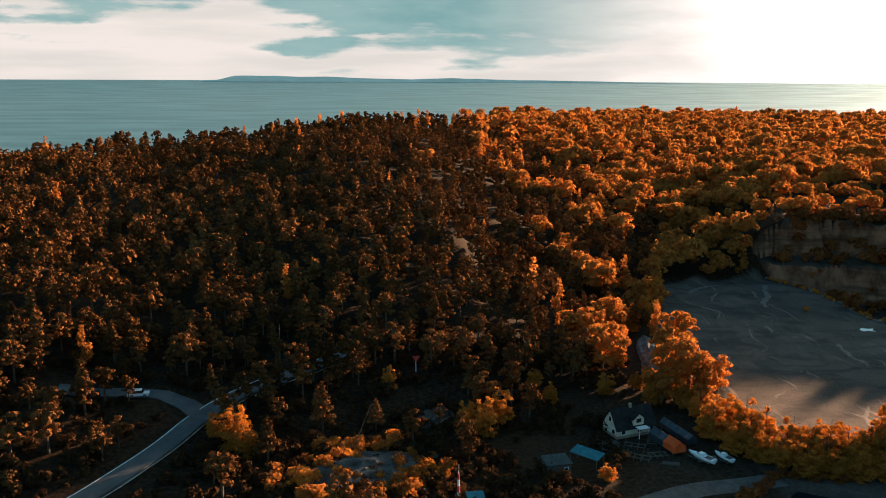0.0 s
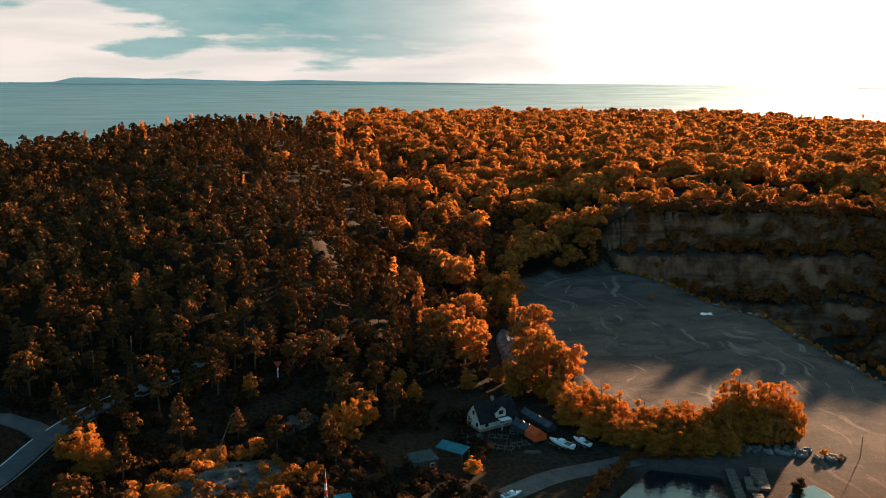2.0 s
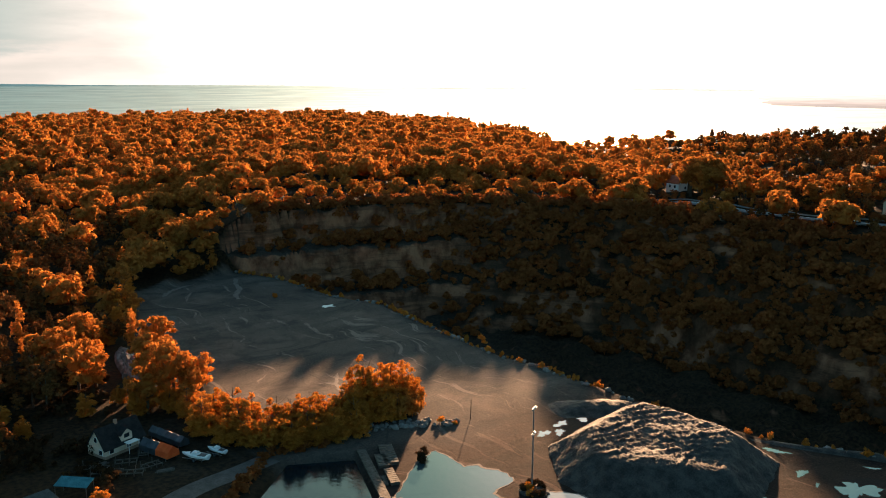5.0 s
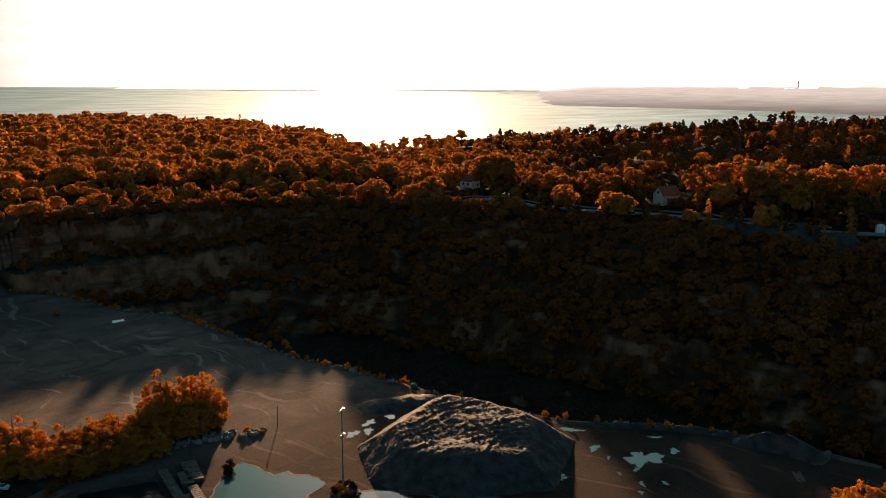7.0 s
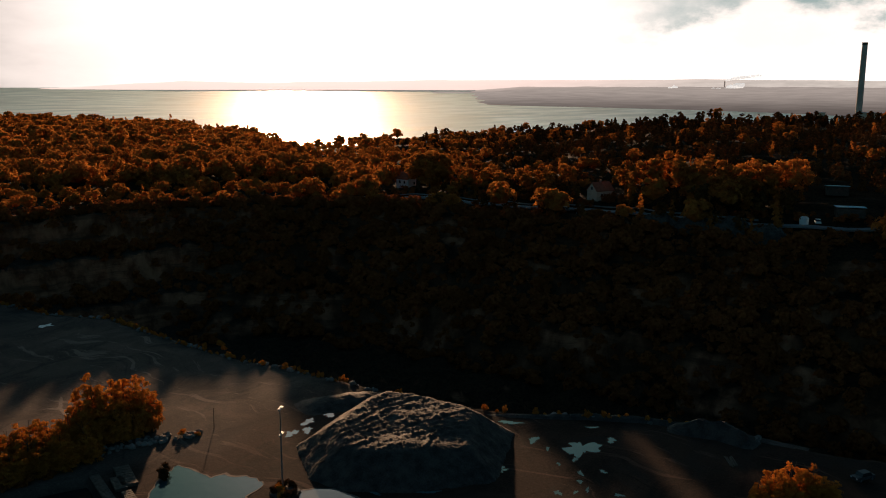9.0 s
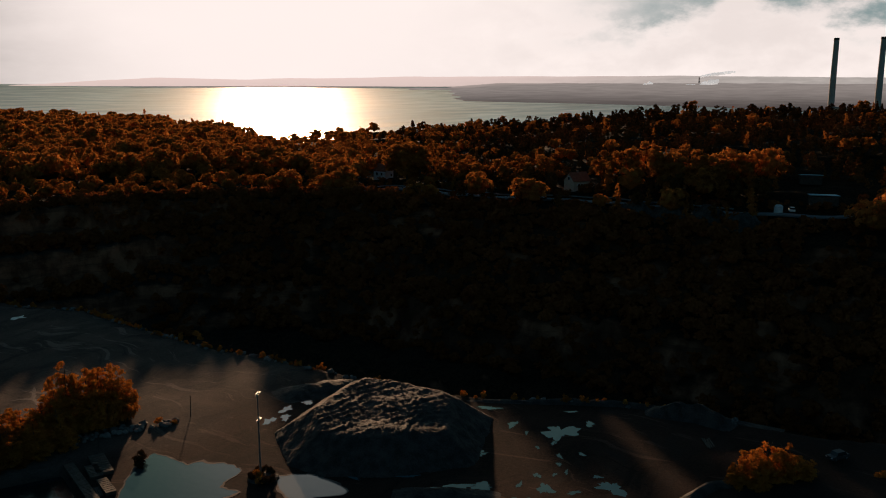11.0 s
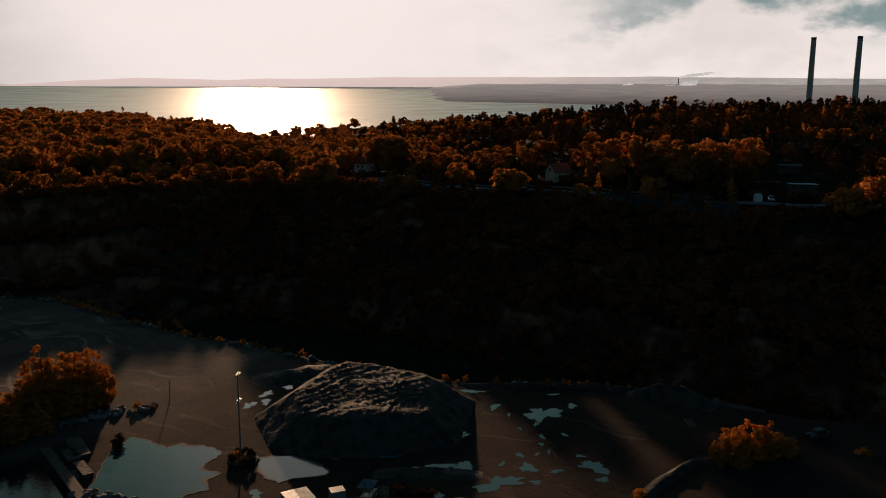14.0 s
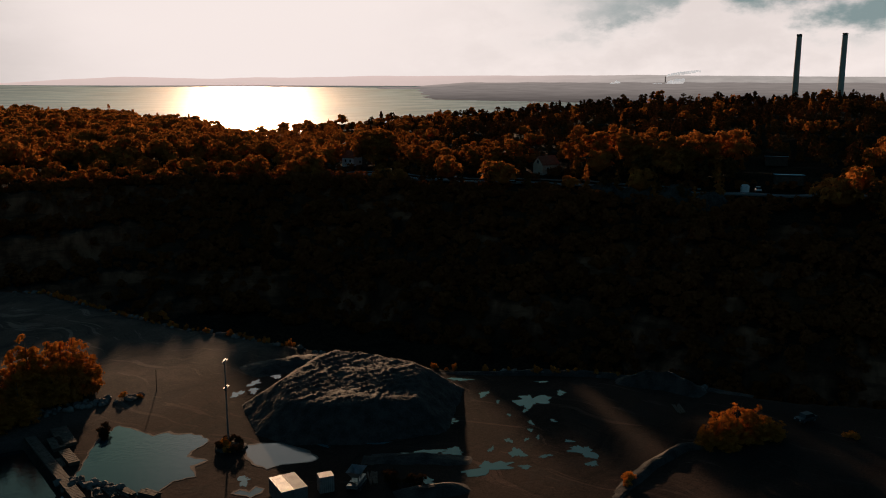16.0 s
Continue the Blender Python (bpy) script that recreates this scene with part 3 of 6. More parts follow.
def tree_model(kind, leaves, label=""):
    """A tree of its own with trunk and crown, to be copied."""
    name, words, category = TREE_WORDS[kind]
    t = thing(name, Matrix(), label or words, category)
    part("trunk", trunk_mesh(kind, rng), BARK, t)
    pts = crown_points(kind, rng, COUNT[kind], SIZE[kind])
    crown = new("crown", mesh_of("crown", pts, np.arange(len(pts)).reshape(-1, 3), leaves))
    crown.parent = t
    return t


MODELS = {k: [tree_model(k, LEAVES[k]) for _ in range(4)] for k in COUNT}
GOLD_MODELS = MODELS["full"]
placed_models = set()


def plant(model, x, y, scale, turn, z=None, squeeze=1.0):
    """Puts a copy of a tree on the ground; the model itself is used the first time."""
    z = ground_at(x, y) if z is None else z
    m = pose(x, y, z, 0, 0, turn) @ Matrix.Diagonal((scale, scale, scale * squeeze, 1))
    if model not in placed_models:
        placed_models.add(model)
        model.matrix_world = m
        return model
    c = copy_thing(model, pose(x, y, z, 0, 0, turn))
    c.scale = (scale, scale, scale * squeeze)
    return c


def far_models(kind, count, size):
    return [crown_points(kind, rng, count, size).astype(np.float32) for _ in range(5)]


MID = {"broad": far_models("dome", 330, 0.92), "pine": far_models("pine", 230, 0.80), "spire": far_models("spire", 220, 0.8)}
FAR = {"broad": far_models("dome", 150, 1.4), "pine": far_models("pine", 120, 1.15), "spire": far_models("spire", 90, 1.3)}


def wood(name, rows, models, mat, label):
    """Trees too many to count, as one object. rows: x, y, z, scale, turn, which."""
    vs = []
    for x, y, z, s, turn, which in rows:
        p = models[int(which)] * s
        c, q = math.cos(turn), math.sin(turn)
        vs.append(np.stack([p[:, 0] * c - p[:, 1] * q + x, p[:, 0] * q + p[:, 1] * c + y, p[:, 2] + z], 1))
    if not vs:
        return
    v = np.concatenate(vs)
    ob = new(name, mesh_of(name, v, np.arange(len(v)).reshape(-1, 3), mat))
    tagged(ob, label, "woodland", kind="stuff")


ROAD_EAST = [(268, 262), (273, 242), (277, 214), (277, 170), (279, 141), (277, 123), (277, 105), (278, 83), (283, 60), (290, 20)]
ROAD_WEST = [(-72, 108), (-60, 132), (-52, 152), (-49, 164), (-42, 174), (-33, 184), (-22, 194)]
ROAD_SPUR = [(-49, 163), (-55, 170), (-66, 171), (-80, 168)]
CLEAR = [(33, 176, 14), (42, 152, 18), (20, 152, 14), (-5, 176, 10), (298, 243, 9), (293, 146, 9), (291, 60, 14), (312, 67, 9), (270, 280, 12), (30, 138, 10), (-22, 128, 9)]


SIGHT = [(50.65, 384, 1.2, 110), (63.7, 327, 1.3, 60), (78.6, 297, 1.6, 60), (77.9, 319, 1.2, 60), (44.0, 404, 0.6, 40), (14.0, 218, 1.3, 30)]


OPEN_ROAD = [(math.degrees(math.atan2(x, y)), math.hypot(x, y)) for x, y in ((-66, 120), (-60, 132), (-56, 142), (-53, 150), (-55, 168))]


def scatter(spacing, near, far):
    """A jittered grid of places for trees between two distances, clear of the yard, the pit, roads and houses."""
    g = np.arange(-far, far, spacing)
    x, y = (v.ravel() for v in np.meshgrid(g, g))
    x, y = x + rng.uniform(-0.45, 0.45, x.size) * spacing, y + rng.uniform(-0.45, 0.45, y.size) * spacing
    d, az = np.hypot(x, y), np.degrees(np.arctan2(x, y))
    keep = (d > near) & (d < far) & (az > -36) & (az < 90)
    x, y, d, az = x[keep], y[keep], d[keep], az[keep]
    at = np.interp(az, BEARING, RIDGE_AT)
    keep = (d < at + 60) & ~inside(x, y, PIT) & ~inside(x, y, YARD) & ~inside(x, y, BASIN) & (distance_to(x, y, PIT_FAR) > 2)
    for road, half in ((ROAD_EAST, 5), (ROAD_WEST[:4], 6), (ROAD_WEST[3:], 3.6), (ROAD_SPUR, 5)):
        keep &= distance_to(x, y, road) > half
    for cx, cy, r in CLEAR:
        keep &= np.hypot(x - cx, y - cy) > r
    x, y = x[keep], y[keep]
    return x, y, land(x, y)


def kind_at(x, y):
    """Pines on the western hill and the eastern ridge, broadleaves round the quarry and beyond."""
    az, d = math.degrees(math.atan2(x, y)), math.hypot(x, y)
    pine = float(smooth(np.array(18 - az - 0.026 * max(0, d - 330) + waves(np.array(x), np.array(y), 60, 9) * 6), 0, 13)) * 1.02
    pine = max(pine, 0.6 * float(smooth(np.array(az), 52, 66)))
    u = rng.uniform()
    return "pine" if u < pine * 0.97 else "spire" if u < pine * 0.97 + 0.12 else "broad"


single, own = 0, {"broad": 0, "pine": 0, "spire": 0}
stands = {(k, far): [] for k in ("broad", "pine", "spire") for far in (0, 1)}
for spacing, near, far in ((5.4, 112, 330), (6.2, 330, 560), (9.5, 560, 1180), (4.5, 318, 600)):
    xs, ys, zs = scatter(spacing, near, far)
    for i in np.argsort(np.hypot(xs, ys)):
        x, y, z = xs[i], ys[i], zs[i]
        d, az = math.hypot(x, y), math.degrees(math.atan2(x, y))
        ridge = az > 50 and d > 318
        if ridge != (spacing == 4.5) or (ridge and d > np.interp(az, BEARING, RIDGE_AT) + 12):
            continue
        if any(abs(az - ha) < hw and hd - hl < d < hd + 6 for ha, hd, hw, hl in SIGHT) or (az > 25 and distance_to(x, y, ROAD_EAST) < 14 and x < 280 and rng.uniform() < 0.4):
            continue
        if any(abs(az - ra) < 1.3 and rd - 20 < d < rd for ra, rd in OPEN_ROAD):
            continue
        if d < 178 and az < 9 and rng.uniform() < 0.62:
            continue
        if math.hypot((x + 14) / 18, (y - 140) / 13) < 1 or math.hypot((x - 20) / 15, (y - 138) / 14) < 1:
            continue
        if -5 < az < 17 and d < 144:
            continue
        k = kind_at(x, y)
        s = (0.5 + 0.68 * rng.uniform() ** 1.4) * (1.0 if far < 600 else 1.15)
        if az > 44 and d > 330:
            s *= 0.88
        if 42 < az < 51 and d > 480:
            s *= 0.72
        if az < 44 and x > 110 and distance_to(x, y, PIT_FAR) < 62:
            s *= 0.62
        if k == "broad":
            s *= 1.35
            if rng.uniform() < 0.3:
                continue
        if ridge:
            s *= 0.66 if k == "pine" else 0.56
            if k != "pine" and rng.uniform() < (0.3 if az < 56 else 0.72):
                k = "pine"
        if single < 560 and d < 240 and own[k] < 270:
            own[k] += 1
            plant(MODELS[k][rng.randint(4)], x, y, s, rng.uniform(0, 360), z, rng.uniform(0.85, 1.1))
            single += 1
        else:
            stands[k, int(far > 600 or (ridge and d > 470))].append((x, y, z, s, rng.uniform(0, 6.28), rng.randint(5)))
for (k, far), rows in stands.items():
    wood({"broad": "broadleaf_wood", "pine": "pine_wood", "spire": "birch_wood"}[k], rows, (FAR if far else MID)[k], LEAVES[k],
         {"broad": "dense orange autumn broadleaf wood on the hills", "pine": "dense dark pine wood on the hillside", "spire": "slender birches scattered among the wood"}[k])

# golden trees along the spit between the yard and the quarry floor, and up its western edge
for x, y, s, q in ((45, 186, 0.8, 0.7), (49, 180, 0.8, 0.7), (52, 175, 0.85, 0.75), (54, 169, 0.95, 0.8), (57, 164, 1.05, 0.95), (60, 159, 1.05, 0.95), (63, 156, 1.05, 0.9), (66, 152, 1.05, 0.85),
                   (69, 150, 1.05, 0.85), (72, 149, 1.1, 0.85), (75, 148, 1.15, 0.85), (78, 147, 1.15, 0.9), (81, 147, 1.3, 1.0), (84, 147, 1.45, 1.06), (87, 147, 1.45, 1.06), (90, 147, 1.4, 1.04),
                   (93, 147, 1.3, 1.0), (95.5, 147, 1.15, 0.92), (62, 146.5, 1.05, 0.8), (66, 143.5, 1.05, 0.78), (70, 141.5, 1.0, 0.75), (74, 140.8, 1.0, 0.75), (78, 141, 0.95, 0.75), (56, 152.5, 1.05, 0.85), (53, 158, 1.05, 0.85), (59, 149, 1.0, 0.8), (64, 149, 1.05, 0.8), (69, 145.5, 1.05, 0.78), (74, 144.5, 1.0, 0.82), (79, 144, 1.0, 0.82), (59, 153, 1.0, 0.85), (86, 144.5, 1.0, 0.85),
                   (39, 203, 1.0, 0.95), (41, 214, 1.0, 1), (53, 231, 1.1, 0.95), (59, 240, 1.2, 1), (62, 250, 1.15, 1.25), (65, 260, 1.2, 1.2), (69, 272, 1.05, 1),
                   (29.2, 140.6, 0.55, 0.7), (-40, 152, 1.2, 0.85), (-36, 149, 1.0, 0.8), (-44, 156, 0.7, 1.1), (21, 185, 0.7, 0.9), (36, 182, 0.8, 1.0), (-12, 179, 0.6, 1.3), (46, 176, 0.8, 0.9), (62, 150, 0.6, 0.6), (67, 147, 0.6, 0.6), (71, 145.5, 0.6, 0.6), (76.5, 144.5, 0.65, 0.6), (82, 143.5, 0.6, 0.6), (90, 144.5, 0.7, 0.6), (57, 157, 0.7, 0.6), (54, 163, 0.7, 0.6), (8, 160, 0.85, 1.1), (12, 166, 0.9, 1), (5, 163, 0.7, 1.2), (24, 176, 0.75, 0.9), (142, 31.5, 0.6, 0.8)):
    plant(GOLD_MODELS[rng.randint(4)], x + rng.uniform(-0.6, 0.6), y + rng.uniform(-0.6, 0.6), s * rng.uniform(0.88, 1.08), rng.uniform(0, 360), None, q * rng.uniform(0.9, 1.08))

# pines on the near side of the woodland road
for x, y, s in ((-45, 164, 0.7), (-41, 167, 0.9), (-38, 171, 1.0), (-35.5, 174.5, 0.85), (-32, 177, 1.05), (-29, 181, 0.9), (-25.5, 184, 1.0), (-22, 188, 0.9), (-19, 190, 1.0), (-36, 167, 0.8), (-30, 173, 0.95), (-24, 179, 0.8)):
    plant(MODELS["pine"][rng.randint(4)], x, y, s, rng.uniform(0, 360), None, rng.uniform(0.9, 1.1))

# tall trees above the quarry-top road
for x, y, s in ((291, 219, 1.85), (294, 226, 2.0), (292, 233, 1.9), (299, 231, 1.95), (288, 224, 1.5), (297, 238, 1.6), (306, 252, 1.5), (309, 244, 1.5),
                (293, 191, 1.1), (298, 184, 1.2), (291, 177, 1.15), (305, 168, 1.2), (294, 199, 1.15), (292, 206, 1.2), (298, 213, 1.25), (293, 168, 1.2), (296, 160, 1.25), (303, 176, 1.2), (306, 205, 1.2),
                (300, 128, 1.6), (306, 122, 1.6), (294, 134, 1.6), (297, 116, 1.7), (294, 108, 1.6), (296, 100, 1.7), (293, 92, 1.6), (298, 85, 1.7), (302, 78, 1.7), (305, 110, 1.7), (304, 94, 1.7)):
    plant(MODELS["broad"][rng.randint(4)], x, y, s, rng.uniform(0, 360), None, rng.uniform(0.92, 1.05))

# a thicket on the knoll at the end of the earth bank
for x, y, s, q in ((136.5, 37, 0.75, 0.75), (138.5, 35.2, 0.9, 0.85), (140.5, 33, 1.0, 0.95), (143.5, 30.5, 0.95, 0.9), (145.5, 28.5, 0.8, 0.7), (137.8, 33.5, 0.7, 0.65), (141.5, 35, 0.8, 0.7)):
    plant(GOLD_MODELS[rng.randint(4)], x, y, s, rng.uniform(0, 360), -0.3, q)

# shrubs: along the pit's near edge, on the knoll, and odd ones on the floor
def along(line, s):
    """The point at the share s of a line's length."""
    seg = [math.dist(a, c) for a, c in zip(line, line[1:])]
    d = s * sum(seg)
    for (a, c), q in zip(zip(line, line[1:]), seg):
        if d <= q:
            return a[0] + (c[0] - a[0]) * d / q, a[1] + (c[1] - a[1]) * d / q
        d -= q
    return line[-1]


EDGE = PIT_NEAR[:15]
gold_bush = [tree_model("bush", LEAF_GOLD, "low golden bush on the quarry's edge") for _ in range(3)]
for s in list(rng.uniform(0.04, 0.22, 14)) + list(rng.uniform(0.30, 0.40, 5)) + list(rng.uniform(0.43, 0.50, 9)) + list(rng.uniform(0.55, 0.60, 7)) + list(rng.uniform(0.66, 0.90, 24)) + list(rng.uniform(0.03, 0.62, 60)):
    x, y = along(EDGE, s)
    plant(gold_bush[rng.randint(3)], x - rng.uniform(0.2, 1.4), y - rng.uniform(-0.4, 0.6), rng.uniform(0.22, 0.6), rng.uniform(0, 360), -0.1, rng.uniform(1.1, 1.9))
for x, y, s in ((111, 253, 0.8), (138, 177, 0.8), (136.6, 174, 0.6), (91.4, 103, 0.7), (90.2, 101.8, 0.6), (117, 43, 0.8), (115, 42.5, 0.6), (153, 17, 0.9), (96, 137, 0.6), (98, 134.5, 0.5)):
    plant(gold_bush[rng.randint(3)], x, y, s, rng.uniform(0, 360), -0.05)
for s in rng.uniform(0, 1, 46):
    x, y = along([(47, 186), (52, 176), (57, 165), (63, 153), (70, 147), (80, 145), (96, 145)], s)
    plant((gold_bush[rng.randint(3)] if s < 0.3 else MODELS["bush"][rng.randint(4)]), x + rng.uniform(-2.2, 2.2), y + rng.uniform(-2.0, 1.5), rng.uniform(1.0, 1.8), rng.uniform(0, 360), None, rng.uniform(0.9, 1.5))
for s in rng.uniform(0.28, 0.93, 34):
    x, y = along(EDGE, s)
    plant(gold_bush[rng.randint(3)], x - rng.uniform(0.1, 1.0), y - rng.uniform(-0.4, 0.5), rng.uniform(0.22, 0.45), rng.uniform(0, 360), -0.1, rng.uniform(1.3, 2.4))
for k in range(80):
    a, q = rng.uniform(0, 6.28), math.sqrt(rng.uniform(0, 1))
    plant(MODELS["bush"][rng.randint(4)] if k % 3 else gold_bush[rng.randint(3)], -16 + 17 * q * math.cos(a), 142 + 13 * q * math.sin(a), rng.uniform(0.6, 1.5), rng.uniform(0, 360))

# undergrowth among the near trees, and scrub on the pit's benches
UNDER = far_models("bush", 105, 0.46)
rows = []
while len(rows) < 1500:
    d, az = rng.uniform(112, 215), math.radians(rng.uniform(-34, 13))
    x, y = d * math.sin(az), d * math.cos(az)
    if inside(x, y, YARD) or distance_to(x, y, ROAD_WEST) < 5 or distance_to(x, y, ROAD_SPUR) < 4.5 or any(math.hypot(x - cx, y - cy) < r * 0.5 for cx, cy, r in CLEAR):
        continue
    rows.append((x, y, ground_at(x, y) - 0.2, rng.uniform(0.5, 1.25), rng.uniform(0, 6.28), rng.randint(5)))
wood("undergrowth", rows, UNDER, LEAF_UNDER, "bracken and bushes under the trees, coloured dark for shade")
g_x, g_y = (v.ravel() for v in np.meshgrid(np.arange(120, 275, 2.3), np.arange(-60, 310, 2.3)))
g_x, g_y = g_x + rng.uniform(-1.1, 1.1, g_x.size), g_y + rng.uniform(-1.1, 1.1, g_y.size)
far_side, grown = distance_to(g_x, g_y, PIT_FAR), grown_over(np.degrees(np.arctan2(g_x, g_y)))
on_bench = ((far_side > 4) & (far_side < 12)) | ((far_side > 17) & (far_side < 27)) | (far_side < 1.5)
share = np.where(on_bench, 0.5, 0.10) * (1 - grown) + grown * (0.92 - 0.6 * smooth(waves(g_x, g_y, 24, 61), 0.25, 0.8) - 0.35 * smooth(far_side, 30, 46))
keep = inside(g_x, g_y, PIT) & (far_side < 50) & (rng.uniform(0, 1, g_x.size) < share)
g_x, g_y = g_x[keep], g_y[keep]
rows, small = [], []
for x, y, z, big in zip(g_x, g_y, land(g_x, g_y), rng.uniform(0, 1, g_x.size)):
    if big < 0.42:
        rows.append((x, y, z - 0.6, 0.26 + 0.62 * rng.uniform() ** 1.8, rng.uniform(0, 6.28), rng.randint(5)))
    else:
        small.append((x, y, z - 0.2, rng.uniform(0.7, 1.9), rng.uniform(0, 6.28), rng.randint(5)))
wood("slope_wood", rows, MID["broad"], LEAF_SCRUB, "small russet trees grown over the quarry's far slope")
rows = small
for k in range(260):
    x, y = along(ROAD_EAST, rng.uniform(0, 1))
    x += rng.choice([-1, -1, 1]) * rng.uniform(3.6, 13)
    rows.append((x, y, ground_at(x, y) - 0.2, rng.uniform(0.6, 1.6), rng.uniform(0, 6.28), rng.randint(5)))
for k in range(330):
    x, y = along(PIT_FAR[2:], rng.uniform(0, 1))
    x, y = x + rng.uniform(-5, 3), y + rng.uniform(-5, 3)
    rows.append((x, y, ground_at(x, y) - 0.3, rng.uniform(0.8, 2.2), rng.uniform(0, 6.28), rng.randint(5)))
for k in range(280):
    x, y = along(PIT_FAR[5:], rng.uniform(0, 1))
    out_ = rng.uniform(1, 9) / math.hypot(x, y)
    x, y = x * (1 + out_), y * (1 + out_)
    rows.append((x, y, ground_at(x, y) - 0.3, rng.uniform(0.8, 1.9), rng.uniform(0, 6.28), rng.randint(5)))
for k in range(70):
    x, y = along([(46, 122), (49, 129), (56, 136), (62, 142), (74, 138)], rng.uniform(0, 1))
    x, y = x - rng.uniform(0, 2), y + rng.uniform(0, 2)
    rows.append((x, y, ground_at(x, y) - 0.3, rng.uniform(0.35, 0.9), rng.uniform(0, 6.28), rng.randint(5)))
wood("bench_scrub", rows, UNDER, LEAF_SCRUB, "russet scrub grown over the quarry benches")

# ---- water on the quarry floor ----
def outline(points, seed, rough=0.5, step=1.0):
    """A natural shore: the given corners joined by a wavering line."""
    r = np.random.RandomState(seed)
    out, pts = [], points + points[:1]
    for (ax, ay), (bx, by) in zip(pts, pts[1:]):
        n = max(2, int(math.hypot(bx - ax, by - ay) / step))
        for k in range(n):
            s = k / n
            out.append((ax + (bx - ax) * s + r.uniform(-rough, rough), ay + (by - ay) * s + r.uniform(-rough, rough)))
    return out


def flat_sheet(name, pts, z, mat, parent=None):
    bm = bmesh.new()
    vs = [bm.verts.new((x, y, z)) for x, y in pts]
    edges = [bm.edges.new((vs[i], vs[(i + 1) % len(vs)])) for i in range(len(vs))]
    bmesh.ops.triangle_fill(bm, use_beauty=True, edges=edges, normal=(0, 0, 1))
    for f in bm.faces:
        f.normal_update()
        if f.normal.z < 0:
            f.normal_flip()
    return part(name, bm, mat, parent)


def pool(name, pts, seed, label, rough=0.5, rim=0.26, water_mat=POND_WATER):
    shore = outline(pts, seed, rough)
    ob = flat_sheet(name, shore, 0.03, water_mat)
    tagged(ob, label, "pond", kind="structure")
    if rim:
        bm = bmesh.new()
        n = len(shore)
        r = np.random.RandomState(seed + 1)
        rings = []
        cx, cy = sum(p[0] for p in shore) / n, sum(p[1] for p in shore) / n
        for i, (x, y) in enumerate(shore):
            ax, ay = shore[i - 1]
            bx, by = shore[(i + 1) % n]
            nx, ny = by - ay, ax - bx
            q = math.hypot(nx, ny) or 1
            wdt = rim * r.uniform(0.05, 1.5) * (1.3 + math.sin(i * 0.31 + seed) + 0.6 * math.sin(i * 0.83)) * 0.8 + 0.04
            rings.append((bm.verts.new((x - nx / q * 0.1, y - ny / q * 0.1, 0.038)), bm.verts.new((x + nx / q * wdt, y + ny / q * wdt, 0.045))))
        for i in range(n):
            a, c = rings[i], rings[(i + 1) % n]
            bm.faces.new((a[0], a[1], c[1], c[0]))
        part("silt_rim", bm, SILT, ob, "pale dried silt along the shore")
    return ob


pool("pond", [(87.7, 126.4), (87.5, 121.8), (87.9, 117.4), (89.9, 116.3), (92.3, 111.6), (92.1, 107.6), (87.2, 106.8), (85.5, 106.2), (86.3, 101.8), (83.1, 102.7),
              (81.4, 99.4), (78.1, 100.7), (73.6, 99.5), (71.4, 103.9), (70.6, 114.1), (77.1, 119.9), (81.8, 123.7), (84.0, 125.1)][::-1], 1, "shallow teal rainwater pond on the quarry floor", 0.35)
pool("pond", [(93.7, 101.4), (95.7, 99.5), (97.4, 97.6), (97.9, 93.9), (97.7, 91.0), (96.9, 88.0), (95.5, 87.7), (93.3, 89.7), (91.5, 91.0), (89.4, 91.8),
              (89.6, 94.8), (90.8, 98.1)][::-1], 2, "bright shallow pool beside the lamp mast", 0.3, water_mat=POOL_WATER)
pool("pond", [(80.7, 90.5), (82.0, 90.3), (82.3, 88.6), (84.2, 89.2), (84.4, 87.5), (83.1, 86.9), (81.3, 87.0)][::-1], 5, "small winding puddle ringed with pale silt", 0.2, 0.2)

harbour = flat_sheet("harbour_water", [(x * 1.0, y * 1.0) for x, y in BASIN], -1.2, HARBOUR_WATER)
tagged(harbour, "dark still harbour water beside the jetty", "water", kind="structure")


# ---- heap of crushed stone ----
def heap():
    base = [(106, 115), (98, 103), (98, 95), (105, 85), (117, 76), (137, 85), (139, 92), (138, 106), (133, 118), (122, 119)]
    g = np.arange(0, 1.0001, 1 / 175)
    x, y = (v.ravel() for v in np.meshgrid(94 + g * 48, 72 + g * 50, indexing="ij"))
    d = np.where(inside(x, y, base), distance_to(x, y, base, True), -distance_to(x, y, base, True))
    bend = waves(x, y, 19, 21)
    furrow = 1 - np.abs(np.sin((x * 0.30 + y * 0.95) * 1.25 + bend * 3.0 + waves(x, y, 8, 26) * 0.9))
    furrow = furrow * np.clip(0.55 + waves(x, y, 9, 27) * 0.6, 0.05, 1)
    grit = np.random.RandomState(28).normal(0, 1, x.size)
    top = 5.3 + bend * 0.35 + furrow * 0.34 + waves(x, y, 3.4, 24) * 0.05 + waves(x, y, 1.5, 25) * 0.09 + ((x - 117) * 0.69 + (y - 98) * 0.72) * 0.07
    edge = d * 0.72 + waves(x, y, 6, 23) * 0.14
    z = -np.log(np.exp(-edge * 4.0) + np.exp(-top * 4.0)) / 4.0 + grit * 0.075
    z = np.maximum(z, -0.5)
    n = len(g)
    idx = np.arange(n * n).reshape(n, n)
    f = np.stack([idx[:-1, :-1], idx[1:, :-1], idx[1:, 1:], idx[:-1, 1:]], -1).reshape(-1, 4)
    f = f[(z[f] > -0.45).any(1)]
    ob = new("spoil_heap", mesh_of("spoil_heap", np.stack([x, y, z], 1), f, GRAVEL_HEAP))
    return tagged(ob, "broad heap of crushed grey stone with furrowed top", "stone heap")


heap()


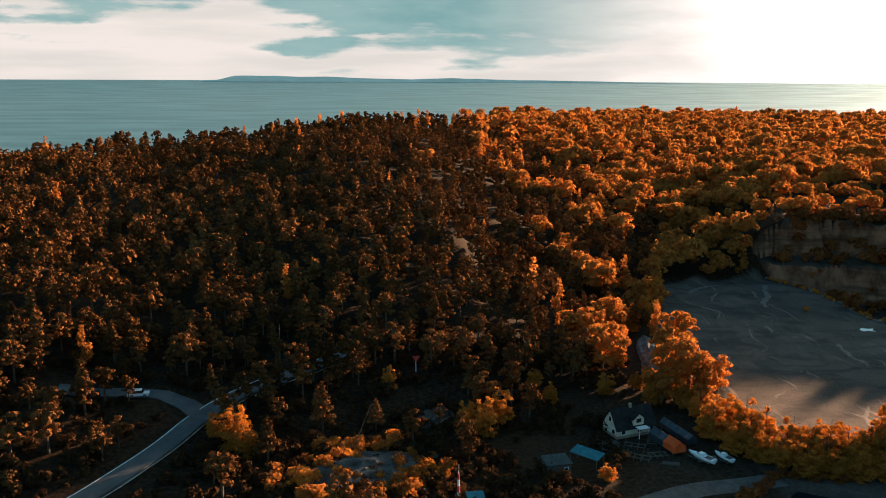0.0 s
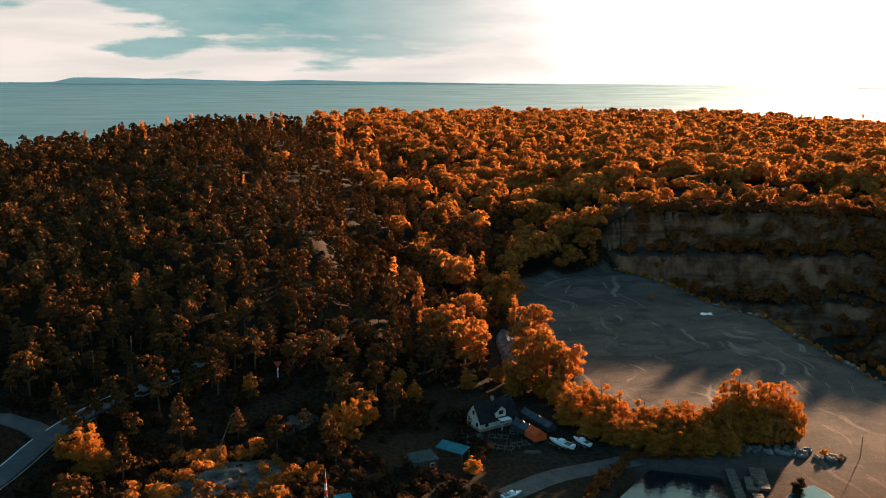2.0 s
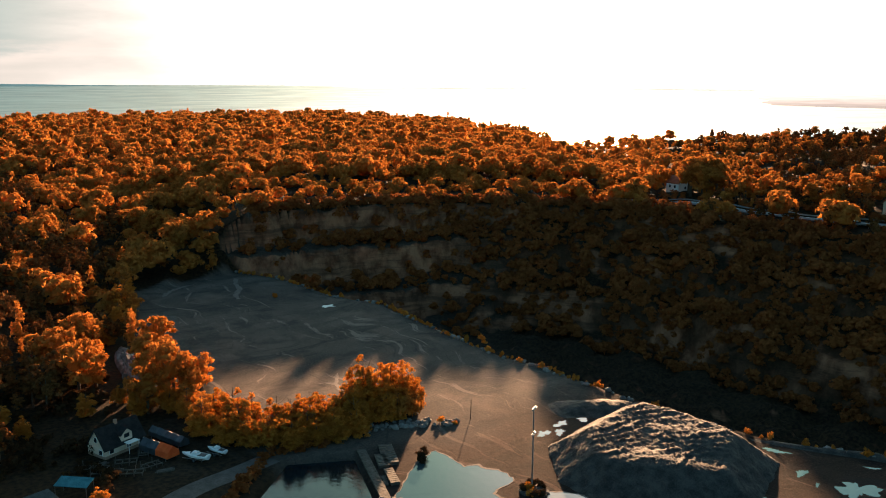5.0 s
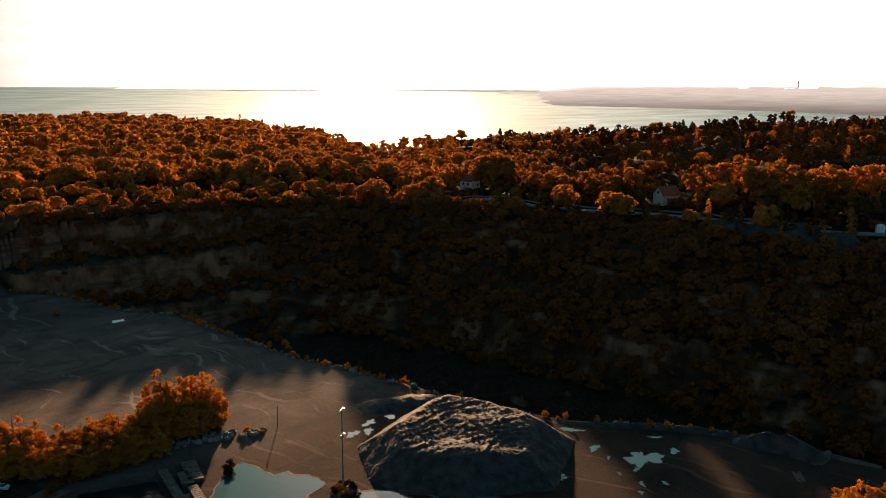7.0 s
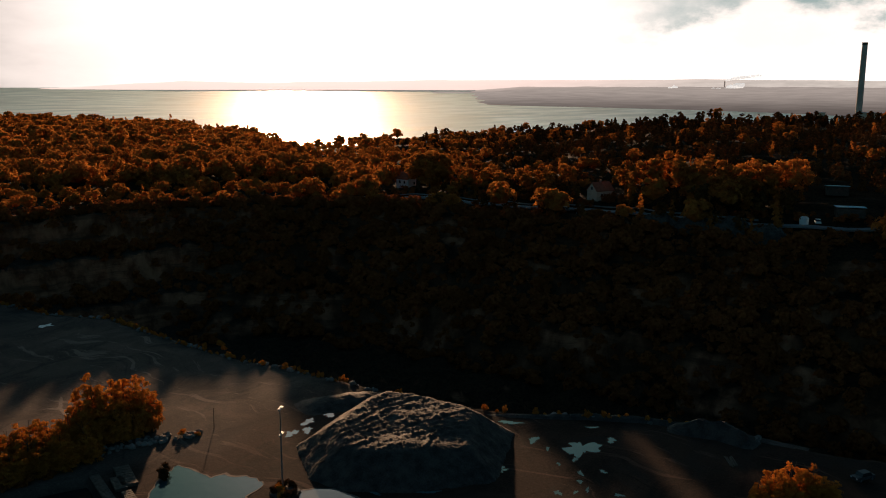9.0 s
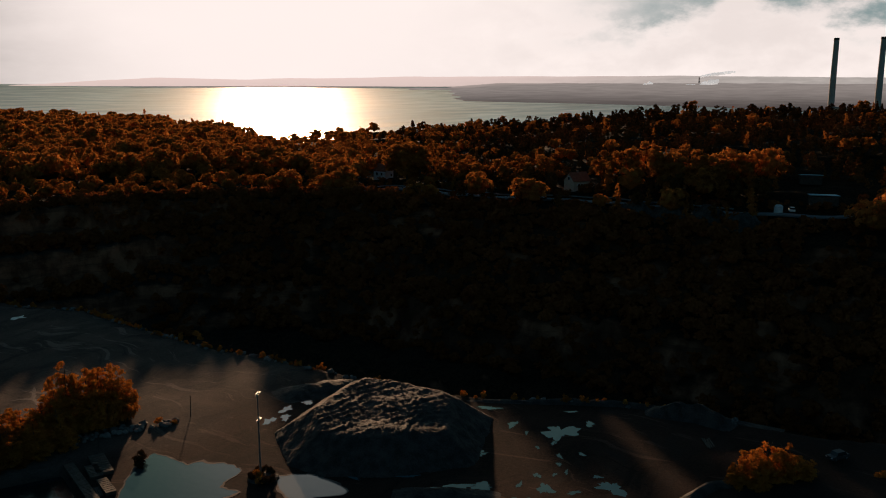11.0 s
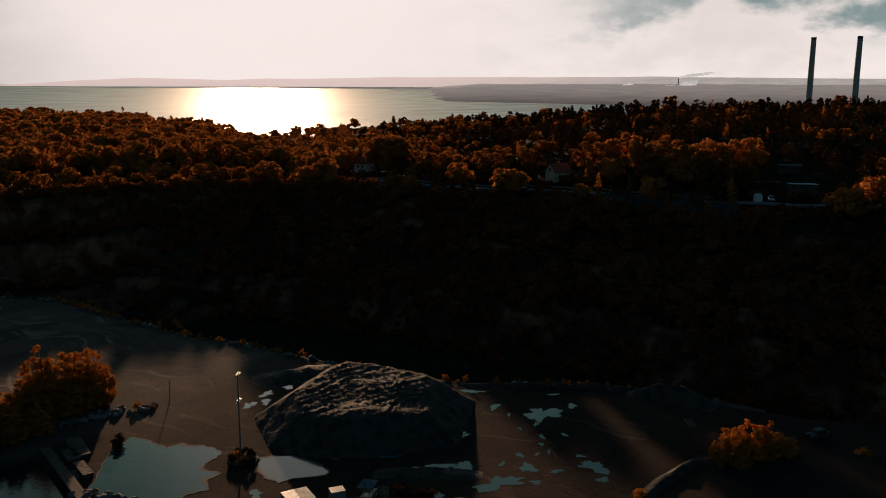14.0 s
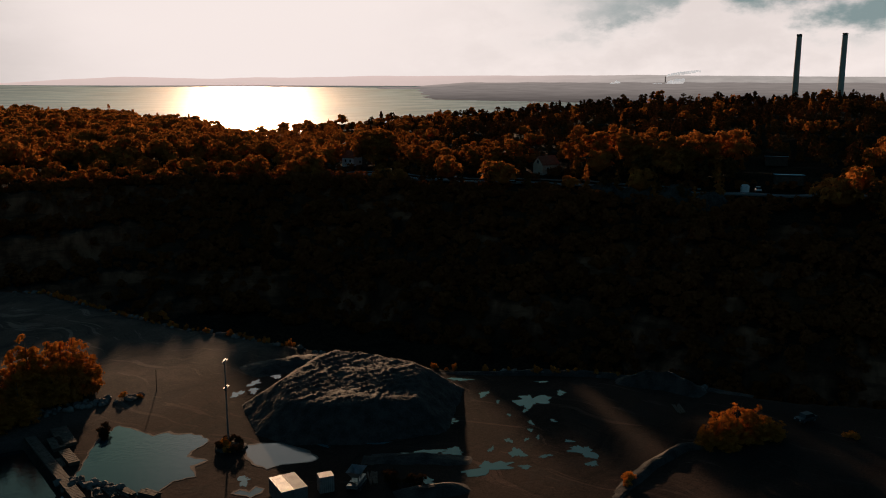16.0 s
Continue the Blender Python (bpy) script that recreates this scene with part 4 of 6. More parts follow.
# ---- houses ----
def house(m, length, width, eaves, ridge, wall_mat, roof_mat, label, windows, over=0.35):
    """A gabled house along x; windows: (face, along, z, w, h)."""
    h = thing("house", m, label, "house")
    wx, wy = length / 2, width / 2
    bm = bmesh.new()
    prof = [(-wy, -0.4), (wy, -0.4), (wy, eaves), (0, ridge), (-wy, eaves)]
    a, c = [bm.verts.new((-wx, y, z)) for y, z in prof], [bm.verts.new((wx, y, z)) for y, z in prof]
    bm.faces.new(a[::-1])
    bm.faces.new(c)
    for i in range(5):
        j = (i + 1) % 5
        bm.faces.new((a[i], a[j], c[j], c[i]))
    bmesh.ops.recalc_face_normals(bm, faces=bm.faces)
    part("wall", bm, wall_mat, h)
    k = (ridge - eaves) / wy
    for side in (-1, 1):
        bm = bmesh.new()
        yo, zo = side * (wy + over), eaves - k * over
        sec = [(0.0, ridge + 0.02), (yo, zo + 0.02), (yo, zo + 0.2), (0.0, ridge + 0.22)]
        a, c = [bm.verts.new((-wx - over, y, z)) for y, z in sec], [bm.verts.new((wx + over, y, z)) for y, z in sec]
        bm.faces.new(a[::-1])
        bm.faces.new(c)
        for i in range(4):
            j = (i + 1) % 4
            bm.faces.new((a[i], a[j], c[j], c[i]))
        bmesh.ops.recalc_face_normals(bm, faces=bm.faces)
        part("roof", bm, roof_mat, h)
    part("chimney", boxes((-0.3, -0.3, ridge - 0.5, 0.3, 0.3, ridge + 0.9)), WALL_BRICK, h)
    for face, along, z, w_, h_ in windows:
        if face in "xX":
            s = 1 if face == "X" else -1
            f = boxes((s * (wx + 0.02) - 0.05, along - w_ / 2 - 0.1, z - 0.1, s * (wx + 0.02) + 0.05, along + w_ / 2 + 0.1, z + h_ + 0.1))
            p = boxes((s * (wx + 0.05) - 0.05, along - w_ / 2, z, s * (wx + 0.05) + 0.05, along + w_ / 2, z + h_))
        else:
            s = 1 if face == "Y" else -1
            f = boxes((along - w_ / 2 - 0.1, s * (wy + 0.02) - 0.05, z - 0.1, along + w_ / 2 + 0.1, s * (wy + 0.02) + 0.05, z + h_ + 0.1))
            p = boxes((along - w_ / 2, s * (wy + 0.05) - 0.05, z, along + w_ / 2, s * (wy + 0.05) + 0.05, z + h_))
        win = part("window", f, TRIM, h)
        part("pane", p, GLASS, win)
    return h


def turned(x, y, deg):
    return pose(x, y, ground_at(x, y), 0, 0, deg)


cottage = house(turned(37.4, 161.7, 22) @ Matrix.Diagonal((0.93, 0.82, 0.8, 1)), 9.5, 6.2, 2.5, 6.6, WALL_CREAM, ROOF_DARK, "cream wooden cottage with a steep dark roof and a dormer",
                [("x", 0.0, 3.6, 0.9, 1.2), ("x", -1.6, 0.9, 1.1, 1.1)])
house(turned(299, 246, -90), 6.8, 5.8, 4.0, 6.8, WALL_WHITE, ROOF_RED, "white two-storey house with a red tiled roof", [("y", 1.3, 1.9, 0.9, 1.2), ("y", -1.4, 1.9, 0.9, 1.2), ("X", 0.0, 3.9, 0.8, 1.1), ("X", 1.3, 1.3, 0.9, 1.1)])
house(turned(293, 146, 157), 8.0, 5.6, 3.6, 6.4, WALL_CREAM, ROOF_RED, "pale house with an orange tiled roof among trees", [("x", 0, 3.8, 0.9, 1.2), ("X", 0, 3.8, 0.9, 1.2), ("Y", 1.5, 1.2, 1.1, 1.2)])


# ---- far stacks and the refinery shore ----
def stack(x, y, top, r0, r1):
    s = thing("chimney_stack", pose(x, y, 0), "tall slender grey concrete power station chimney", "chimney", "pair of chimneys")
    part("shaft", tube([(0, 0, -5), (0, 0, top * 0.5), (0, 0, top)], [r0, (r0 + r1) / 2, r1], 24), CONCRETE, s)
    part("cap", tube([(0, 0, top - 3), (0, 0, top + 0.3)], [r1 + 0.15, r1 + 0.15], 24), DARK_WOOD, s, "dark sooty cap")
    return s


stack(1269, 254, 123, 4.6, 3.4)
stack(1279, 198, 123.5, 4.6, 3.4)


# ---- roads ----
def ribbon(name, line, half, mat, lift=0.14, step=3.0, parent=None, shift=0.0):
    """A strip laid over the ground along a line."""
    pts = []
    for a, c in zip(line, line[1:]):
        n = max(1, int(math.dist(a, c) / step))
        pts += [(a[0] + (c[0] - a[0]) * k / n, a[1] + (c[1] - a[1]) * k / n) for k in range(n)]
    pts.append(line[-1])
    for _ in range(3):
        pts = [pts[0]] + [((a[0] + 2 * b_[0] + c[0]) / 4, (a[1] + 2 * b_[1] + c[1]) / 4) for a, b_, c in zip(pts, pts[1:], pts[2:])] + [pts[-1]]
    bm, rows = bmesh.new(), []
    for i, (x, y) in enumerate(pts):
        ax, ay = pts[max(0, i - 1)]
        bx, by = pts[min(len(pts) - 1, i + 1)]
        q = math.hypot(bx - ax, by - ay) or 1
        nx, ny = (by - ay) / q, (ax - bx) / q
        z = max(ground_at(x + nx * (shift + s), y + ny * (shift + s)) for s in (-half, 0, half)) + lift
        rows.append([bm.verts.new((x + nx * (shift + s), y + ny * (shift + s), z + dz)) for s, dz in ((-half, -0.5), (-half, 0), (half, 0), (half, -0.5))])
    for a, c in zip(rows, rows[1:]):
        for k in range(3):
            bm.faces.new((a[k], a[k + 1], c[k + 1], c[k]))
    bmesh.ops.recalc_face_normals(bm, faces=bm.faces)
    return part(name, bm, mat, parent)


road_west = tagged(ribbon("road_1", ROAD_WEST, 2.4, ASPHALT), "narrow grey asphalt road winding through the wood", "road", kind="structure")
ribbon("edge_line", ROAD_WEST, 0.09, TRIM, 0.17, parent=road_west, shift=-2.15)
ribbon("edge_line", ROAD_WEST, 0.09, TRIM, 0.17, parent=road_west, shift=2.15)
tagged(ribbon("road_2", ROAD_SPUR, 2.3, ASPHALT, 0.12), "side road of grey asphalt", "road", kind="structure")
road_east = tagged(ribbon("road_3", ROAD_EAST, 2.3, PALE_ROAD, 0.3), "grey road along the top of the quarry", "road", kind="structure")
ribbon("edge_line", ROAD_EAST, 0.12, TRIM, 0.33, parent=road_east, shift=-2.0)
tagged(ribbon("track", [(33, 131), (44, 137.5), (53, 138.5), (60, 141)], 2.4, GRAVEL_TRACK, 0.06), "pale gravel track through the yard", "track", kind="structure")


def guard_rail(line, shift):
    g_ = thing("guard_rail", Matrix(), "grey steel guard rail beside the road", "guard rail")
    ribbon("rail", line, 0.06, STEEL, 1.15, parent=g_, shift=shift)
    total = sum(math.dist(a, c) for a, c in zip(line, line[1:]))
    for k in range(int(total / 6)):
        x, y = along(line, k * 6 / total)
        x += shift
        z = ground_at(x, y)
        part("post", boxes((x - 0.06, y - 0.06, z - 0.4, x + 0.06, y + 0.06, z + 1.05)), STEEL, g_)


guard_rail(ROAD_EAST[1:8], -3.4)


# ---- rocks ----
def rock_mesh(seed, flatness=0.7):
    bm = bmesh.new()
    bmesh.ops.create_icosphere(bm, subdivisions=2, radius=1.0)
    r = random.Random(seed)
    off = Vector((r.uniform(0, 50), r.uniform(0, 50), r.uniform(0, 50)))
    for v in bm.verts:
        k = 1 + 0.45 * noise.noise(v.co * 1.3 + off) + 0.2 * noise.noise(v.co * 3.1 + off)
        v.co = Vector((round(v.co.x * k * 3.2) / 3.2 * 0.5 + v.co.x * k * 0.5, v.co.y * k, v.co.z * k * flatness))
    me = bpy.data.meshes.new("boulder")
    bm.to_mesh(me)
    bm.free()
    me.materials.append(ROCK)
    return me


ROCKS = [rock_mesh(k) for k in range(6)]


def boulder(x, y, size, label, group, sink=0.25):
    ob = new("boulder", ROCKS[rng.randint(6)])
    ob.matrix_world = pose(x, y, ground_at(x, y) + size * (0.5 - sink), 0, 0, rng.uniform(0, 360)) @ Matrix.Diagonal((size, size * rng.uniform(0.7, 1.1), size, 1))
    return tagged(ob, label, "boulder", group)


for k in range(95):
    x, y = along(EDGE, rng.uniform(0.02, 0.72) if k < 80 else rng.uniform(0.72, 1.0))
    boulder(x - rng.uniform(0.3, 1.6), y + rng.uniform(-0.6, 0.6), rng.uniform(0.3, 0.95), "grey granite boulder lining the quarry's edge", "boulders along the edge")
for k in range(70):
    s = rng.uniform(0, 1)
    boulder(76 + 22 * s + rng.uniform(-1.5, 1.5), 142.5 - 8.5 * s ** 2.5 + rng.uniform(-1.6, 1.6), rng.uniform(0.3, 0.9), "loose grey rubble boulder below the golden trees", "rubble on the spit")
for k in range(26):
    s = rng.uniform(0, 1)
    boulder(48 + 8 * s + rng.uniform(-1, 1), 190 + 34 * s + rng.uniform(-2, 2), rng.uniform(0.5, 1.3), "pale granite boulder at the foot of the rock slope", "rocks at the slope")
for k in range(24):
    boulder(-14 + rng.uniform(-13, 13), 141 + rng.uniform(-8, 9), rng.uniform(0.3, 1.0), "grey rock showing through the bushes", "rocks on the knoll")


def outcrop(name, x, y, sx, sy, h, turn, label, seed, mat=ROCK):
    """Bare bedrock: a low rounded back with ledges."""
    bm = bmesh.new()
    n = 34
    vs = []
    for i in range(n):
        for j in range(n):
            u, v = i / (n - 1) * 2 - 1, j / (n - 1) * 2 - 1
            f = max(0.0, 1 - (u * u + v * v)) ** 0.7
            w_ = noise.noise(Vector((u * 3 + seed, v * 3, 0))) * 0.35 + noise.noise(Vector((u * 9 + seed, v * 9, 4))) * 0.12
            z = h * max(0.0, f * (1 + w_))
            z = z * 0.6 + 0.4 * round(z / 0.7) * 0.7 - 0.5 * (f <= 0)
            vs.append(bm.verts.new((u * sx, v * sy, z - 0.25)))
    for i in range(n - 1):
        for j in range(n - 1):
            bm.faces.new((vs[i * n + j], vs[(i + 1) * n + j], vs[(i + 1) * n + j + 1], vs[i * n + j + 1]))
    ob = part(name, bm, mat)
    ob.matrix_world = turned(x, y, turn)
    return tagged(ob, label, "rock")


outcrop("rock_outcrop", 53.2, 208, 3.4, 17, 2.6, -5, "pale bare granite slope beside the quarry floor", 3)
outcrop("rock_outcrop", -14, 142, 14, 9, 2.4, 20, "low bare rock knoll with bushes", 7, ROCK_DARK)
outcrop("rock_outcrop", -2, 168, 6, 4, 1.6, 60, "small bare rock in the wood", 9, ROCK_DARK)
for k, (x, y) in enumerate(((271, 112), (272, 100), (273, 88), (270, 76))):
    outcrop("rock_outcrop", x - 2, y, 5, 7, 5.0, 10 * k, "weathered rock face below the road", 12 + k, ROCK_DARK)


# ---- more water, silt and heaps on the floor ----
def blob(x, y, r, stretch=1.0, turn=0.0, seed=0):
    q = np.random.RandomState(seed)
    ph = q.uniform(0, 6.28, 4)
    out = []
    for k in range(44):
        a = k / 44 * 2 * math.pi
        d = r * (1 + 0.28 * math.sin(2 * a + ph[0]) + 0.22 * math.sin(3 * a + ph[1]) + 0.16 * math.sin(5 * a + ph[2]) + 0.14 * math.sin(9 * a + ph[3]) + q.uniform(-0.16, 0.16))
        u, v = d * math.cos(a) * stretch, d * math.sin(a)
        out.append((x + u * math.cos(turn) - v * math.sin(turn), y + u * math.sin(turn) + v * math.cos(turn)))
    return out


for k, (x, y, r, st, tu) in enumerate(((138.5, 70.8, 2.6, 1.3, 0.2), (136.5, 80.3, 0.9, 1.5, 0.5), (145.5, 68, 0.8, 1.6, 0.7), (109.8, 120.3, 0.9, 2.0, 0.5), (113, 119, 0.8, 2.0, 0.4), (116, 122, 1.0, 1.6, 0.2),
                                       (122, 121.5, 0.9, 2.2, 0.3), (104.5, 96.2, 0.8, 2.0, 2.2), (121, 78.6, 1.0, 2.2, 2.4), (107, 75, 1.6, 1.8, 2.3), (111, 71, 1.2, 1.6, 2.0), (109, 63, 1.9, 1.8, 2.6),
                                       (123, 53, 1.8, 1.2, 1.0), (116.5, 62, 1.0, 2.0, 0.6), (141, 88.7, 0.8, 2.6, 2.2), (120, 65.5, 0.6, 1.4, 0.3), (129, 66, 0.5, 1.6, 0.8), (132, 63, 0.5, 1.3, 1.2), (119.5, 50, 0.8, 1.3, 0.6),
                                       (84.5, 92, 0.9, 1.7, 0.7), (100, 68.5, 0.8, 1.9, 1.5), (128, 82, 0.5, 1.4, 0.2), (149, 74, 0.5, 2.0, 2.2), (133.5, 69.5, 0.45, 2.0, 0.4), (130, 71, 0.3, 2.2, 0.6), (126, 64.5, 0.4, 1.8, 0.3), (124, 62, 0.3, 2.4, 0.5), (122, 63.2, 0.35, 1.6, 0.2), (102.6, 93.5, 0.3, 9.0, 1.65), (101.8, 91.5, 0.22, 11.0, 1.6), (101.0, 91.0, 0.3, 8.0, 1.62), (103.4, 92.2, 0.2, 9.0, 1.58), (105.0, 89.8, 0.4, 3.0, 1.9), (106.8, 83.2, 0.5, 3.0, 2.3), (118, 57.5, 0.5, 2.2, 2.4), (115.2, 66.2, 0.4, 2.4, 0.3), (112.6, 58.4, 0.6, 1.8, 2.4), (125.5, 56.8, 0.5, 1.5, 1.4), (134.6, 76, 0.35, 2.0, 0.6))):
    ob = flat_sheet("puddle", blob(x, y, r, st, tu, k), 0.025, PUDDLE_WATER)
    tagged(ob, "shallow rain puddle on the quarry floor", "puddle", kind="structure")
ob = flat_sheet("puddle", [(118.2, 233.5), (119.6, 235.2), (121, 234.4), (122.8, 234.6), (121.6, 233), (122, 231.6), (120.2, 232.6), (118.6, 231.9)], 0.04, HULL)
tagged(ob, "torn white sheet lying on the quarry floor", "plastic sheet")
for k, pts in enumerate(([(110.5, 287), (111.4, 285), (108.5, 279), (107, 270), (102, 262), (101, 257), (100, 258), (101, 264), (105.5, 271), (107.5, 280)],
                         [(81, 274), (83.5, 276), (86, 280), (92, 284), (97, 286), (92, 285.4), (85.5, 282), (82, 278)],
                         [(93, 176), (91.2, 172), (89.6, 169.4), (88.6, 165), (87.6, 162), (87.7, 166), (88.4, 169.3), (86.8, 171.4), (85.6, 172.4), (87.6, 171.6), (89.2, 170.6), (91, 174)],
                         [(60, 196), (63, 200), (66, 207), (67.5, 214), (66.8, 207), (64.5, 201), (61.5, 196)])):
    ob = flat_sheet("silt_streak", outline(pts, 40 + k, 0.25, 1.2), 0.02 + 0.004 * k, SILT)
    tagged(ob, "pale dried silt washed over the quarry floor", "silt", kind="structure")


def low_bank(name, line, width, height_, mat, label, seed):
    """A long low bank of tipped earth or stone."""
    n = int(sum(math.dist(a, c) for a, c in zip(line, line[1:])) / 1.0)
    bm, rows = bmesh.new(), []
    for i in range(n + 1):
        x, y = along(line, i / n)
        x2, y2 = along(line, min(1, (i + 1) / n))
        x1, y1 = along(line, max(0, (i - 1) / n))
        q = math.hypot(x2 - x1, y2 - y1) or 1
        nx, ny = (y2 - y1) / q, (x1 - x2) / q
        end = math.sin(math.pi * min(1, max(0, i / n))) ** 0.9 if 0 < i < n else 0
        row = []
        for k in range(9):
            s = k / 8 * 2 - 1
            z = height_ * end * (1 - s * s) ** 1.6 * (1 + 0.5 * noise.noise(Vector((x * 0.35 + seed, y * 0.35, s)))) - 0.12
            row.append(bm.verts.new((x + nx * s * width, y + ny * s * width, ground_at(x, y) + z + 0.12 * noise.noise(Vector((x, y, s * 3 + seed))))))
        rows.append(row)
    for a, c in zip(rows, rows[1:]):
        for k in range(8):
            bm.faces.new((a[k], a[k + 1], c[k + 1], c[k]))
    bmesh.ops.recalc_face_normals(bm, faces=bm.faces)
    return tagged(part(name, bm, mat), label, "bank")


low_bank("gravel_bank", [(119, 128.5), (123, 127), (128, 124), (132.5, 120.5), (136, 114)], 5.6, 1.8, GRAVEL_HEAP, "low dark bank of tipped gravel", 1)
low_bank("earth_bank", [(109, 42.2), (115, 42.6), (124, 42), (133, 40), (141, 34), (150, 30)], 1.5, 1.0, GRAVEL_HEAP, "curved earth bank across the yard", 2)
low_bank("earth_bank", [(141, 96), (147, 86), (153, 77), (159, 66), (163, 50), (164, 36)], 1.5, 1.0, GRAVEL_HEAP, "low earth bank along the pit's edge", 3)
low_bank("gravel_bank", [(158, 62), (161, 52), (160, 44)], 3.2, 3.0, GRAVEL_HEAP, "small tipped heap of spoil on the edge", 4)
low_bank("gravel_bank", [(100, 82), (106, 74), (110, 66)], 2.6, 0.8, GRAVEL_HEAP, "low furrow of spread gravel", 5)


# ---- cottage details ----
def cottage_extras(h):
    d = bmesh.new()
    prof = [(-1.3, 2.6), (1.3, 2.6), (1.3, 4.5), (0, 5.7), (-1.3, 4.5)]
    a, c = [d.verts.new((x + 0.6, -3.0, z)) for x, z in prof], [d.verts.new((x + 0.6, -0.6, z)) for x, z in prof]
    d.faces.new(a)
    d.faces.new(c[::-1])
    for i in range(5):
        j = (i + 1) % 5
        d.faces.new((a[j], a[i], c[i], c[j]))
    bmesh.ops.recalc_face_normals(d, faces=d.faces)
    dormer = part("dormer", d, WALL_CREAM, h)
    for s in (-1, 1):
        bm = bmesh.new()
        sec = [(0.6, 5.74), (0.6 + s * 1.6, 4.24), (0.6 + s * 1.6, 4.38), (0.6, 5.9)]
        a, c = [bm.verts.new((x, -3.25, z)) for x, z in sec], [bm.verts.new((x, -0.5, z)) for x, z in sec]
        bm.faces.new(a[::-1])
        bm.faces.new(c)
        for i in range(4):
            j = (i + 1) % 4
            bm.faces.new((a[i], a[j], c[j], c[i]))
        bmesh.ops.recalc_face_normals(bm, faces=bm.faces)
        part("dormer_roof", bm, ROOF_DARK, dormer)
    part("window", boxes((0.0, -3.06, 3.5, 1.2, -2.98, 4.5)), GLASS, dormer)
    part("canopy", boxes((-0.3, -5.0, 2.45, 2.4, -3.2, 2.57)), HULL, h, "pale porch canopy")
    for x in (-0.2, 2.2):
        part("post", boxes((x - 0.06, -4.9, -0.1, x + 0.06, -4.78, 2.45)), TRIM, h)
    part("plinth", boxes((-4.78, -3.13, -0.4, 4.78, 3.13, 0.7)), WALL_BRICK, h, "brick-red plinth band")
    for x in (-3.2, 0.9, 3.9):
        w_ = part("window", boxes((x - 0.55, -3.16, 0.95, x + 0.55, -3.08, 2.1)), TRIM, h)
        part("pane", boxes((x - 0.45, -3.2, 1.05, x + 0.45, -3.15, 2.0)), GLASS, w_)


cottage_extras(cottage)


# ---- boats, covers and yard clutter ----
def hull_mesh(length, beam, depth):
    bm, rows = bmesh.new(), []
    for i in range(11):
        s = i / 10
        wdt = beam / 2 * (1 - max(0, (s - 0.35) / 0.65) ** 2.2) * (0.9 + 0.1 * min(1, s * 4))
        keel = -depth * (1 - max(0, (s - 0.6) / 0.4) ** 2 * 0.8)
        x = (s - 0.5) * length
        top = 0.12 * s
        rows.append([bm.verts.new(p) for p in ((x, -wdt, top), (x, -wdt * 0.85, keel * 0.5), (x, 0, keel), (x, wdt * 0.85, keel * 0.5), (x, wdt, top), (x, wdt * 0.4, top + 0.1), (x, -wdt * 0.4, top + 0.1))])
    for a, c in zip(rows, rows[1:]):
        for k in range(7):
            j = (k + 1) % 7
            bm.faces.new((a[k], a[j], c[j], c[k]))
    bm.faces.new(rows[0][::-1])
    bm.faces.new(rows[-1])
    bmesh.ops.remove_doubles(bm, verts=bm.verts, dist=0.001)
    bmesh.ops.recalc_face_normals(bm, faces=bm.faces)
    return bm


def boat(x, y, z, turn, length, label, trailer=True):
    b_ = thing("motor_boat", pose(x, y, z, 0, 0, turn), label, "boat")
    up_ = 1.15 if trailer else 0.35
    h = part("hull", hull_mesh(length, length * 0.36, length * 0.14), HULL, b_)
    h.location.z = up_
    cb = bmesh.new()
    box(cb, -length * 0.12, -length * 0.11, up_ + 0.1, length * 0.14, length * 0.11, up_ + 0.55)
    for v in cb.verts:
        if v.co.z > up_ + 0.3:
            v.co.x, v.co.y = v.co.x * 0.7 - 0.1, v.co.y * 0.8
    part("cabin", cb, HULL, b_)
    part("windscreen", boxes((length * 0.11, -length * 0.09, up_ + 0.2, length * 0.125, length * 0.09, up_ + 0.6)), GLASS, b_)
    part("cockpit", boxes((-length * 0.42, -length * 0.12, up_ + 0.09, -length * 0.14, length * 0.12, up_ + 0.14)), BLACK_CLOTH, b_)
    if trailer:
        part("trailer_frame", boxes((-length * 0.4, -0.6, 0.35, length * 0.45, -0.5, 0.47), (-length * 0.4, 0.5, 0.35, length * 0.45, 0.6, 0.47), (-length * 0.1, -0.9, 0.3, 0.1, 0.9, 0.4)), STEEL, b_)
        for s in (-1, 1):
            w_ = part("wheel", tube([(-0.2, s * 0.8, 0.3), (-0.2, s * 1.0, 0.3)], [0.3, 0.3], 14), BLACK_CLOTH, b_)
            part("rim", tube([(-0.2, s * 0.99, 0.3), (-0.2, s * 1.03, 0.3)], [0.16, 0.16], 10), STEEL, w_)
        for px in (-0.3, 0.25):
            part("prop", boxes((px * length - 0.06, -0.7, 0.0, px * length + 0.06, -0.58, 1.0), (px * length - 0.06, 0.58, 0.0, px * length + 0.06, 0.7, 1.0)), DARK_WOOD, b_)
    return b_


boat(48.1, 148.2, 0, 128, 5.6, "white motor boat on a trailer in the yard")
boat(52.2, 148.2, 0, 118, 4.4, "small grey-white open boat on a trailer")
boat(51.0, 129.8, -1.2, 60, 4.2, "small white boat moored in the harbour", False)
boat(66.2, 109.0, -1.2, 75, 6.0, "white covered boat moored beside the jetty", False)
boat(34.0, 130.8, 0, 20, 4.0, "small pale dinghy lying by the track", False)


